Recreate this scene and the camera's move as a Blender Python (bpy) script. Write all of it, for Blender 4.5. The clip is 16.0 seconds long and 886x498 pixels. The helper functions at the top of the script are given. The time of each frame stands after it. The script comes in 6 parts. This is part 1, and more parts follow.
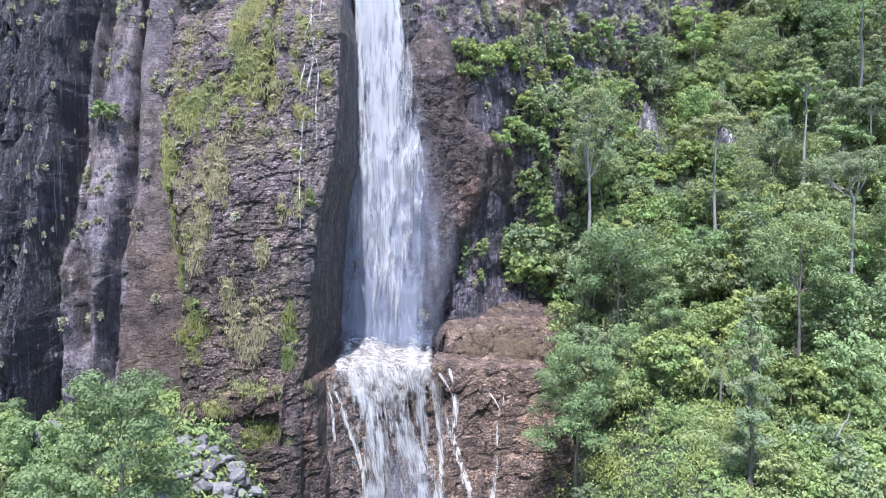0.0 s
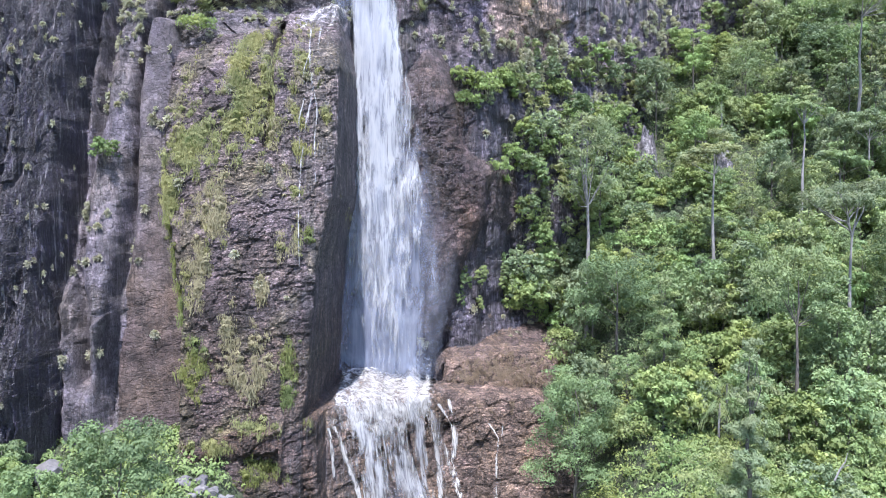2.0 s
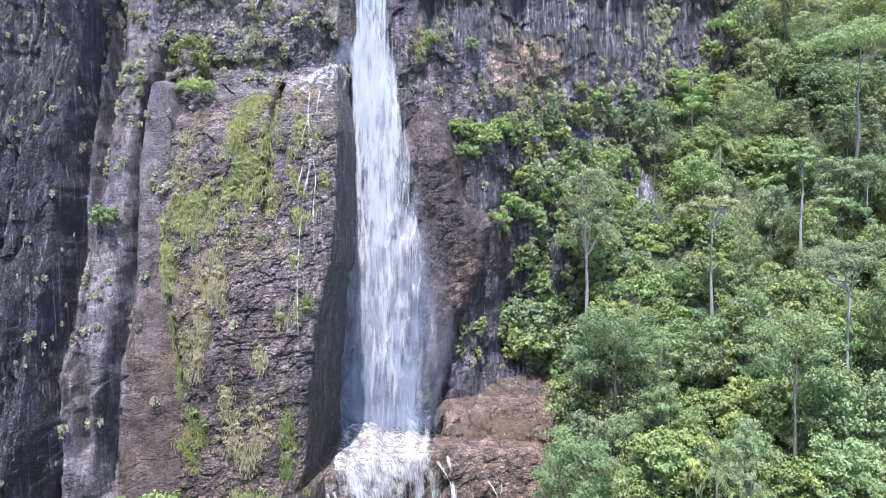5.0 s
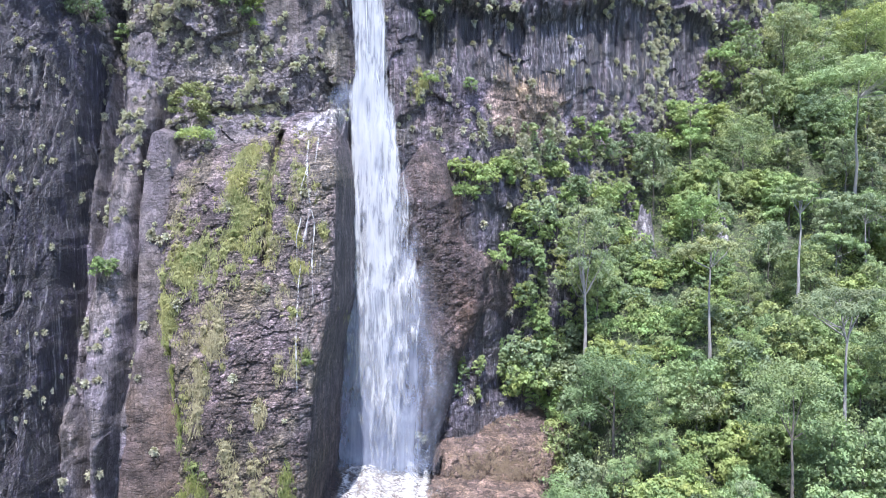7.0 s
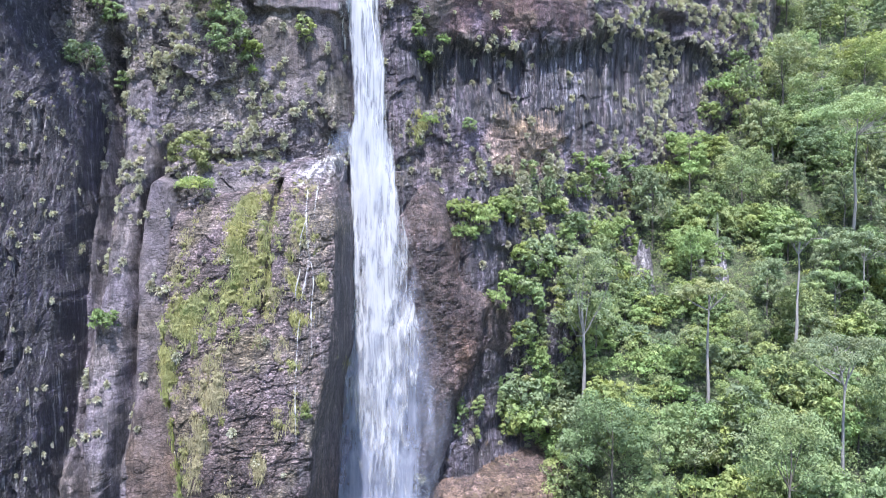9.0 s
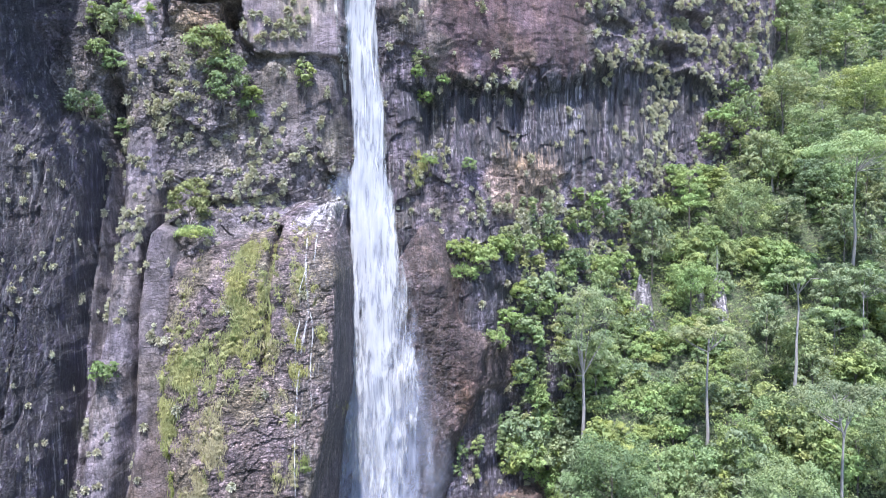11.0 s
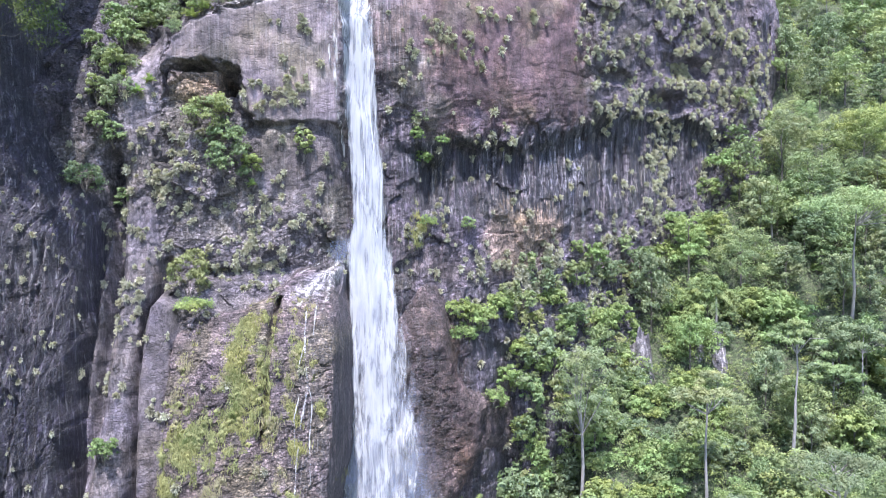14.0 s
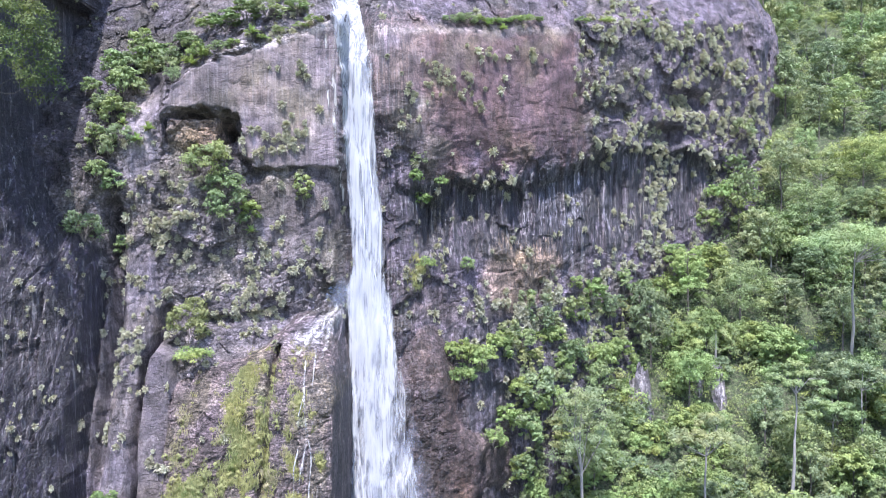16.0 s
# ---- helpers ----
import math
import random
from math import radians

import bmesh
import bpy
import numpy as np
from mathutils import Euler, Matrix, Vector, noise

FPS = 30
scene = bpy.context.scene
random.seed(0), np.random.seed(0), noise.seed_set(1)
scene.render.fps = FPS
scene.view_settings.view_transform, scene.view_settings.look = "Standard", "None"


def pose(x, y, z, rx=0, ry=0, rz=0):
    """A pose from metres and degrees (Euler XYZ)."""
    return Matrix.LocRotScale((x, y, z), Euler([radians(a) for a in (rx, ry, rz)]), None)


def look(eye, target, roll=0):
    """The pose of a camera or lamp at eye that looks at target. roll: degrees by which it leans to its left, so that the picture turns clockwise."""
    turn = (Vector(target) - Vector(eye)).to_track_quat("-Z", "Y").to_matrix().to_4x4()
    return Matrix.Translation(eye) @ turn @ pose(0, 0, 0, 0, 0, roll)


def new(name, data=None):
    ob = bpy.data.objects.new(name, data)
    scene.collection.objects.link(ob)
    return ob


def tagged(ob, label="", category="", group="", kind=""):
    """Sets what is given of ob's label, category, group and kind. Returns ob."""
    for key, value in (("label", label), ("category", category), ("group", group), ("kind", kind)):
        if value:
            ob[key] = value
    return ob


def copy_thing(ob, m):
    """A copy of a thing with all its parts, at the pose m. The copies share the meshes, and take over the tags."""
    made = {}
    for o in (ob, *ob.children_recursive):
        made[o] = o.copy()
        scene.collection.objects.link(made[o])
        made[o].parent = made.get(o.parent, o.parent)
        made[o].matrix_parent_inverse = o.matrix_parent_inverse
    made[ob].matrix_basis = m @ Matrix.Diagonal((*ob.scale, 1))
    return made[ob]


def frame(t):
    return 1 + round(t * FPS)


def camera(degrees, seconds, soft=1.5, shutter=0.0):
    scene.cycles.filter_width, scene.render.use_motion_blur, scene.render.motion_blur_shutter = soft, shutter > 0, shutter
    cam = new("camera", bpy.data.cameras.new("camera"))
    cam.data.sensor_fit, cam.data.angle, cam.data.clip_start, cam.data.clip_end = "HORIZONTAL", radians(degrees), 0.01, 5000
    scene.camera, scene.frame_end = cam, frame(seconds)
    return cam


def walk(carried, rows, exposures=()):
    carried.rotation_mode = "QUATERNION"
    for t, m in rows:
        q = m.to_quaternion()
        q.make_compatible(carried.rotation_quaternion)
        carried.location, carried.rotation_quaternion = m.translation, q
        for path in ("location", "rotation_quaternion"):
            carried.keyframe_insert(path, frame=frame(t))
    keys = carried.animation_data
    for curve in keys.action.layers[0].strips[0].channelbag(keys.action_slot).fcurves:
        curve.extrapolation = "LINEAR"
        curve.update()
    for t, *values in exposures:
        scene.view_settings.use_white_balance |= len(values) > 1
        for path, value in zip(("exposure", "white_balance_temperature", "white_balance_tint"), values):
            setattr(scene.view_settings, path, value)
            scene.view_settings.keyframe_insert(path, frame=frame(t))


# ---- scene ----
cam = camera(60.2, 16.0, soft=0.75)
METRES, EYE, TILT, LEAN, TURN = 48.0, 40.0, -2.0, 0.0, 0.0
ROWS = [
    (0.0, 0.0, 0.0, 0.0, -0.0, -0.0, 0.0),
    (0.5, 0.0007, -0.0008, 0.0245, 0.01, 0.01, 0.02),
    (1.0, 0.0018, -0.0018, 0.0498, 0.01, 0.01, 0.07),
    (1.5, 0.0037, -0.0036, 0.0703, 0.03, 0.06, 0.13),
    (2.0, 0.0051, -0.0048, 0.0903, 0.04, 0.02, 0.13),
    (2.5, 0.0057, -0.0052, 0.1156, 0.04, -0.01, 0.12),
    (3.0, 0.0063, -0.0056, 0.1437, 0.04, -0.03, 0.09),
    (3.5, 0.0075, -0.0068, 0.1728, 0.05, -0.01, 0.16),
    (4.0, 0.0087, -0.008, 0.2015, 0.06, 0.0, 0.16),
    (6.5, 0.0167, -0.0171, 0.3585, 0.13, 0.01, 0.3),
    (7.0, 0.0189, -0.0189, 0.3924, 0.16, 0.01, 0.26),
    (7.5, 0.0204, -0.0203, 0.4267, 0.17, -0.01, 0.25),
    (8.0, 0.0216, -0.0219, 0.4609, 0.19, -0.02, 0.32),
    (8.5, 0.0239, -0.0239, 0.494, 0.21, -0.02, 0.28),
    (9.0, 0.0246, -0.0247, 0.5282, 0.21, -0.02, 0.25),
    (11.5, 0.0316, -0.0286, 0.6953, 0.3, -0.02, 0.25),
    (12.0, 0.0326, -0.0292, 0.7281, 0.3, -0.01, 0.25),
    (12.5, 0.0337, -0.0298, 0.7615, 0.32, -0.0, 0.25),
    (13.0, 0.0349, -0.0302, 0.795, 0.34, -0.0, 0.26),
    (13.5, 0.0358, -0.0307, 0.8287, 0.34, 0.01, 0.26),
    (14.0, 0.0368, -0.0314, 0.8624, 0.36, -0.01, 0.26),
    (14.5, 0.0386, -0.0321, 0.8962, 0.37, -0.0, 0.3),
    (15.0, 0.0388, -0.0321, 0.9299, 0.37, 0.02, 0.28),
    (15.5, 0.0399, -0.033, 0.9646, 0.37, 0.02, 0.35),
    (16.0, 0.0417, -0.0339, 0.9982, 0.39, 0.02, 0.33),
]
walk(cam, [(t, pose(0, 0, EYE, TILT, LEAN, TURN) @ pose(METRES * x, METRES * y, METRES * z, 90 + pitch, roll, yaw)) for t, x, y, z, yaw, pitch, roll in ROWS],
     exposures=[(0.0, 1.385, 5830, 17), (8.0, 1.58, 5850, 17), (16.0, 1.63, 5860, 19)])

# ---- world, sun, exposure ----
SUN_FROM = Vector((-0.05, -0.42, 1.0)).normalized()
SUN_POWER, SKY_POWER = 4.1, 0.15
world = bpy.data.worlds.new("sky")
scene.world = world
world.use_nodes = True
sky = world.node_tree.nodes.new("ShaderNodeTexSky")
sky.sky_type, sky.sun_disc = "NISHITA", False
sky.sun_elevation = math.asin(SUN_FROM.z)
sky.sun_rotation = math.atan2(SUN_FROM.x, SUN_FROM.y)
world.node_tree.links.new(sky.outputs[0], world.node_tree.nodes["Background"].inputs[0])
world.node_tree.nodes["Background"].inputs[1].default_value = SKY_POWER
sun = new("sun", bpy.data.lights.new("sun", "SUN"))
sun.data.energy, sun.data.angle, sun.data.color = SUN_POWER, radians(0.5), (1.0, 0.97, 0.93)
sun.matrix_world = look(SUN_FROM * 400, (0, 0, 0))


# ---- materials ----
class Nodes:
    """Short hand for building a node material."""

    def __init__(self, name):
        self.mat = bpy.data.materials.new(name)
        self.mat.use_nodes = True
        self.tree = self.mat.node_tree
        self.tree.nodes.clear()
        self.out = self.add("ShaderNodeOutputMaterial")

    def add(self, kind, inputs=(), attribute_name=None, operation=None, use_clamp=False, data_type=None, blend_type=None, feature=None):
        n = self.tree.nodes.new(kind)
        if attribute_name:
            n.attribute_name = attribute_name
        if operation:
            n.operation, n.use_clamp = operation, use_clamp
        if data_type:
            n.data_type, n.blend_type = data_type, blend_type
        if feature:
            n.feature = feature
        for k, v in dict(inputs).items():
            self.put(n.inputs[k], v)
        return n

    def put(self, socket, v):
        if isinstance(v, bpy.types.NodeSocket):
            self.tree.links.new(v, socket)
        else:
            socket.default_value = v

    def coords(self, scale, turn=(0, 0, 0)):
        c = self.add("ShaderNodeTexCoord")
        return self.add("ShaderNodeMapping", {"Vector": c.outputs["Object"], "Scale": scale, "Rotation": turn}).outputs[0]

    def noise(self, scale, detail=6.0, rough=0.6, turn=(0, 0, 0), warp=0.0):
        return self.add("ShaderNodeTexNoise", {"Vector": self.coords(scale, turn), "Scale": 1.0, "Detail": detail, "Roughness": rough, "Distortion": warp}).outputs["Fac"]

    def ramp(self, fac, *stops):
        n = self.add("ShaderNodeValToRGB", {"Fac": fac})
        e = n.color_ramp.elements
        while len(e) < len(stops):
            e.new(0.5)
        for el, (p, c) in zip(e, stops):
            el.position, el.color = p, (c, c, c, 1) if isinstance(c, (int, float)) else (*c, 1)
        return n.outputs["Color"]

    def mix(self, fac, a, b, blend="MIX"):
        n = self.add("ShaderNodeMix", data_type="RGBA", blend_type=blend)
        self.put(n.inputs[0], fac)
        for i, v in ((6, a), (7, b)):
            self.put(n.inputs[i], v if isinstance(v, bpy.types.NodeSocket) else (*v, 1))
        return n.outputs[2]

    def maths(self, op, a, b=0.0, clamp=False):
        n = self.add("ShaderNodeMath", operation=op, use_clamp=clamp)
        self.put(n.inputs[0], a)
        self.put(n.inputs[1], b)
        return n.outputs[0]

    def bump(self, height, strength, distance, normal=None):
        n = self.add("ShaderNodeBump", {"Height": height, "Strength": strength, "Distance": distance})
        if normal is not None:
            self.put(n.inputs["Normal"], normal)
        return n.outputs[0]

    def principled(self, colour, rough, **more):
        b = self.add("ShaderNodeBsdfPrincipled")
        self.put(b.inputs["Base Color"], colour if isinstance(colour, bpy.types.NodeSocket) else (*colour, 1))
        self.put(b.inputs["Roughness"], rough)
        for k, v in more.items():
            self.put(b.inputs[k.replace("_", " ")], v)
        return b

    def end(self, shader):
        self.tree.links.new(shader, self.out.inputs[0])
        return self.mat


def rock_material():
    m = Nodes("cliff_rock")
    tint = m.add("ShaderNodeAttribute", attribute_name="tint").outputs["Color"]
    kind = m.add("ShaderNodeSeparateColor", {0: m.add("ShaderNodeAttribute", attribute_name="rock_kind").outputs["Color"]})
    wet, bedded, smooth = kind.outputs[0], kind.outputs[1], kind.outputs[2]
    busy = m.maths("SUBTRACT", 1.0, m.maths("MULTIPLY", smooth, 0.7))
    grain = m.noise((3.4, 3.4, 3.4), 10, 0.75)
    blotch = m.noise((0.5, 0.5, 0.35), 6, 0.65)
    streak = m.noise((3.6, 1.6, 0.16), 8, 0.68, warp=0.5)
    beds = m.noise((0.9, 0.9, 4.2), 9, 0.74, (0, radians(-12), 0), 0.9)

    def facets(scale, feature, warp):
        v = m.coords(scale, (0, radians(-12), 0))
        w = m.add("ShaderNodeTexNoise", {"Vector": v, "Scale": 1.7, "Detail": 4.0, "Roughness": 0.6}).outputs["Color"]
        v = m.mix(warp, v, w, "ADD")
        return m.add("ShaderNodeTexVoronoi", {"Vector": v, "Scale": 1.0}, feature=feature)

    tone = m.add("ShaderNodeSeparateColor", {0: facets((0.75, 0.75, 1.05), "F1", 0.6).outputs["Color"]}).outputs[0]
    crack = m.ramp(facets((0.75, 0.75, 1.05), "DISTANCE_TO_EDGE", 0.6).outputs["Distance"], (0.0, 0.0), (0.05, 1.0))
    chips = m.ramp(facets((2.3, 2.3, 2.5), "DISTANCE_TO_EDGE", 0.8).outputs["Distance"], (0.0, 0.0), (0.16, 1.0))
    c = m.mix(m.maths("SUBTRACT", 1.0, m.maths("MULTIPLY", smooth, 0.55)), tint, m.mix(1.0, tint, m.ramp(grain, (0.37, 0.46), (0.5, 0.96), (0.63, 1.6)), "MULTIPLY"))
    c = m.mix(m.maths("MULTIPLY", busy, 0.8), c, m.mix(1.0, c, m.ramp(tone, (0.0, 0.5), (1.0, 1.55)), "MULTIPLY"))
    run = m.noise((1.9, 1.4, 0.055), 8, 0.7, warp=0.25)
    c = m.mix(m.maths("ADD", 0.12, wet, True), c, m.mix(1.0, c, m.ramp(run, (0.38, 0.32), (0.5, 0.92), (0.62, 1.8)), "MULTIPLY"))
    hue = m.noise((0.17, 0.17, 0.13), 4, 0.6)
    c = m.mix(1.0, c, m.ramp(hue, (0.36, (0.90, 0.86, 1.0)), (0.5, (1.0, 0.96, 1.0)), (0.66, (1.14, 1.05, 0.95))), "MULTIPLY")
    c = m.mix(1.0, c, m.ramp(m.noise((0.11, 0.11, 0.08), 5, 0.65, warp=0.5), (0.38, 0.68), (0.5, 1.0), (0.64, 1.3)), "MULTIPLY")

    def seams(scale, width):
        d = m.maths("ABSOLUTE", m.maths("SUBTRACT", m.noise(scale, 2.5, 0.5, (0, radians(-9), 0), 0.3), 0.5))
        return m.ramp(d, (0.0, 0.0), (width, 1.0))

    seam = m.maths("MULTIPLY", seams((0.13, 0.13, 0.85), 0.016), seams((0.5, 0.5, 0.14), 0.009))
    hidden = m.ramp(m.noise((0.35, 0.35, 0.5), 4, 0.6), (0.47, 1.0), (0.56, 0.0))
    seam = m.maths("MAXIMUM", m.maths("MAXIMUM", seam, hidden), m.maths("MULTIPLY", smooth, 0.75))
    c = m.mix(m.maths("SUBTRACT", 0.8, m.maths("MULTIPLY", wet, 0.5)), c, m.mix(1.0, c, m.ramp(seam, (0.0, 0.22), (1.0, 1.0)), "MULTIPLY"))
    c = m.mix(m.maths("MULTIPLY", busy, 0.9), c, m.mix(1.0, c, m.ramp(crack, (0.0, 0.35), (0.7, 1.0)), "MULTIPLY"))
    c = m.mix(m.maths("MULTIPLY", busy, 0.8), c, m.mix(1.0, c, m.ramp(chips, (0.0, 0.55), (0.5, 1.0)), "MULTIPLY"))
    c = m.mix(1.0, c, m.ramp(blotch, (0.34, 0.5), (0.5, 1.0), (0.68, 1.45)), "MULTIPLY")
    c = m.mix(m.maths("MULTIPLY", bedded, 0.85), c, m.mix(1.0, c, m.ramp(beds, (0.43, 0.42), (0.52, 1.0), (0.61, 1.8)), "MULTIPLY"))
    pale = m.maths("MULTIPLY", m.ramp(streak, (0.54, 0.0), (0.61, 1.0)), m.maths("ADD", 0.05, m.maths("MULTIPLY", wet, 0.62)))
    c = m.mix(pale, c, (0.34, 0.32, 0.33))
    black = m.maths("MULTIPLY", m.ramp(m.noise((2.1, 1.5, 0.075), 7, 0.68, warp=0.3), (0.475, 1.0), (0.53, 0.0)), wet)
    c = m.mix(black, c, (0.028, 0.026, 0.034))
    speck = m.ramp(m.noise((4.0, 4.0, 4.0), 3, 0.5), (0.63, 0.0), (0.70, 1.0))
    c = m.mix(m.maths("MULTIPLY", speck, m.maths("MULTIPLY", busy, 0.3)), c, (0.42, 0.41, 0.37))
    n = m.bump(beds, m.maths("MULTIPLY", bedded, 0.7), 0.2)
    n = m.bump(seam, 0.8, 0.3, n)
    n = m.bump(crack, m.maths("MULTIPLY", busy, m.maths("SUBTRACT", 0.9, m.maths("MULTIPLY", wet, 0.7))), 0.25, n)
    n = m.bump(chips, m.maths("MULTIPLY", busy, 0.9), 0.22, n)
    n = m.bump(tone, m.maths("MULTIPLY", busy, m.maths("SUBTRACT", 0.5, m.maths("MULTIPLY", wet, 0.4))), 0.15, n)
    n = m.bump(streak, m.maths("MULTIPLY", wet, 0.8), 0.3, n)
    n = m.bump(grain, m.maths("MULTIPLY", busy, 0.8), 0.13, n)
    rough = m.maths("SUBTRACT", 0.84, m.maths("MULTIPLY", wet, 0.42))
    return m.end(m.principled(c, rough, Normal=n).outputs[0])


def leaf_material(name, dark, light, grey=0.0, glow=0.3, vary=1.0):
    m = Nodes(name)
    tint = m.add("ShaderNodeSeparateColor", {0: m.add("ShaderNodeAttribute", attribute_name="tint").outputs["Color"]}).outputs[0]
    each = m.add("ShaderNodeObjectInfo").outputs["Random"]
    leaf = m.add("ShaderNodeNewGeometry").outputs["Random Per Island"]
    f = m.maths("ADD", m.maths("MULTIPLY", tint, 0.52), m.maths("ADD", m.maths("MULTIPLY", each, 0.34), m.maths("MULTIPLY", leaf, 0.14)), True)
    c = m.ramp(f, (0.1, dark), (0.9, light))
    warm = m.maths("FRACT", m.maths("MULTIPLY", each, 7.31))
    patch = m.ramp(m.noise((0.16, 0.16, 0.16), 3, 0.6), (0.38, 0.0), (0.62, 1.0))
    hue = m.maths("ADD", m.maths("MULTIPLY", warm, 0.5), m.maths("MULTIPLY", patch, 0.5))
    c = m.mix(vary, c, m.ramp(hue, (0.1, (0.87, 1.0, 0.94)), (0.5, (1.0, 1.02, 0.94)), (0.9, (1.26, 1.10, 0.82))), "MULTIPLY")
    # grey mutes the leaf colour, partly to stand in for haze
    c = m.mix(grey, c, (0.27, 0.26, 0.23))
    b = m.principled(c, 0.6, Specular_IOR_Level=0.22)
    t = m.add("ShaderNodeBsdfTranslucent")
    m.put(t.inputs[0], m.mix(1.0, c, (1.0, 1.12, 0.65), "MULTIPLY"))
    s = m.add("ShaderNodeMixShader")
    m.put(s.inputs[0], glow)
    m.put(s.inputs[1], b.outputs[0])
    m.put(s.inputs[2], t.outputs[0])
    return m.end(s.outputs[0])


def bark_material(name, a, b):
    m = Nodes(name)
    g = m.noise((6, 6, 1.2), 6, 0.7)
    c = m.ramp(g, (0.3, a), (0.7, b))
    return m.end(m.principled(c, 0.85, Normal=m.bump(g, 0.6, 0.05)).outputs[0])


def ground_material():
    m = Nodes("ground_cover")
    a, b = m.noise((0.12, 0.12, 0.12), 6, 0.6), m.noise((1.7, 1.7, 1.7), 8, 0.75)
    c = m.mix(a, (0.05, 0.075, 0.03), (0.085, 0.115, 0.045))
    c = m.mix(m.ramp(b, (0.46, 0.0), (0.64, 1.0)), c, (0.105, 0.10, 0.07))
    c = m.mix(1.0, c, m.ramp(m.noise((2.6, 2.6, 2.6), 5, 0.8), (0.4, 0.35), (0.6, 1.5)), "MULTIPLY")
    return m.end(m.principled(c, 0.9, Normal=m.bump(b, 1.0, 0.9)).outputs[0])


def water_material(name, cover, sharp, scale, colour=(0.66, 0.67, 0.71), dim=(0.40, 0.42, 0.50)):
    """White falling water: opaque where it is dense, clear between the strands."""
    m = Nodes(name)
    uv = m.add("ShaderNodeSeparateColor", {0: m.add("ShaderNodeAttribute", attribute_name="fade").outputs["Color"]})
    clot = m.noise(scale, 5, 0.58, warp=0.9)
    streak = m.noise((scale[0] * 3.2, scale[1] * 3.2, scale[2] * 0.55), 6, 0.66, warp=0.3)
    n = m.maths("ADD", m.maths("MULTIPLY", clot, 0.58), m.maths("MULTIPLY", streak, 0.42))
    a = m.maths("MULTIPLY", m.maths("SUBTRACT", n, 0.5), sharp)
    a = m.maths("ADD", a, m.maths("SUBTRACT", m.maths("MULTIPLY", uv.outputs[0], 2.0), 1.5 - cover), True)
    a = m.maths("MULTIPLY", m.maths("MULTIPLY", a, 0.93), m.maths("MULTIPLY", uv.outputs[0], 2.0, True))
    body = m.ramp(n, (0.42, dim), (0.58, colour))
    d = m.add("ShaderNodeBsdfDiffuse", {"Color": body})
    t = m.add("ShaderNodeBsdfTranslucent", {"Color": body})
    w = m.add("ShaderNodeMixShader", {0: 0.4})
    m.put(w.inputs[1], d.outputs[0])
    m.put(w.inputs[2], t.outputs[0])
    s = m.add("ShaderNodeMixShader", {0: a})
    m.put(s.inputs[1], m.add("ShaderNodeBsdfTransparent").outputs[0])
    m.put(s.inputs[2], w.outputs[0])
    return m.end(s.outputs[0])


def plain_water():
    m = Nodes("white_water")
    f = m.noise((1.2, 1.2, 0.3), 5, 0.6)
    c = m.ramp(f, (0.3, (0.45, 0.48, 0.53)), (0.6, (0.60, 0.61, 0.62)))
    d = m.principled(c, 0.45)
    t = m.add("ShaderNodeBsdfTranslucent", {"Color": c})
    s = m.add("ShaderNodeMixShader", {0: 0.35})
    m.put(s.inputs[1], d.outputs[0])
    m.put(s.inputs[2], t.outputs[0])
    return m.end(s.outputs[0])


def stone_material():
    m = Nodes("grey_boulder")
    g = m.noise((2.5, 2.5, 2.5), 8, 0.7)
    each = m.add("ShaderNodeObjectInfo").outputs["Random"]
    c = m.mix(each, (0.10, 0.095, 0.10), (0.22, 0.21, 0.205))
    c = m.mix(1.0, c, m.ramp(g, (0.3, 0.55), (0.7, 1.25)), "MULTIPLY")
    return m.end(m.principled(c, 0.85, Normal=m.bump(g, 0.7, 0.12)).outputs[0])


ROCK = rock_material()
LEAF = leaf_material("broad_leaf", (0.112, 0.148, 0.075), (0.305, 0.375, 0.17), 0.08)
LEAF_BRIGHT = leaf_material("bright_leaf", (0.112, 0.152, 0.06), (0.32, 0.395, 0.16), 0.03)
LEAF_GREY = leaf_material("grey_leaf", (0.108, 0.14, 0.082), (0.285, 0.335, 0.19), 0.08)
LEAF_COOL = leaf_material("cool_leaf", (0.085, 0.125, 0.06), (0.225, 0.315, 0.14), 0.05, vary=0.25)
TUFT = leaf_material("pale_tussock", (0.26, 0.25, 0.20), (0.60, 0.585, 0.48), 0.0, 0.3, 0.25)
MOSS = leaf_material("yellow_moss", (0.105, 0.115, 0.05), (0.325, 0.335, 0.15), 0.0, 0.22, 0.5)
CREEPER = leaf_material("green_creeper", (0.055, 0.075, 0.028), (0.17, 0.205, 0.085))
DRY = leaf_material("dry_grass", (0.16, 0.14, 0.085), (0.40, 0.36, 0.22), 0.0, 0.25, 0.2)
WITHERED = leaf_material("withered_grass", (0.13, 0.095, 0.06), (0.27, 0.205, 0.145), 0.0, 0.1, 0.0)
BARK = bark_material("grey_bark", (0.14, 0.13, 0.12), (0.30, 0.285, 0.27))
BARK_DARK = bark_material("dark_bark", (0.07, 0.06, 0.05), (0.16, 0.14, 0.12))
GROUND = ground_material()
STONE = stone_material()
WHITE = plain_water()
VEIL = water_material("falling_veil", 0.26, 5.4, (0.85, 0.85, 0.15), (0.56, 0.565, 0.575), (0.42, 0.435, 0.485))
SPRAY = water_material("drifting_spray", 0.95, 2.0, (0.3, 0.3, 0.10), (0.50, 0.54, 0.66), (0.42, 0.46, 0.6))
FOAM = water_material("landing_foam", 0.8, 3.6, (1.1, 1.1, 0.5), (0.64, 0.62, 0.58), (0.46, 0.44, 0.42))
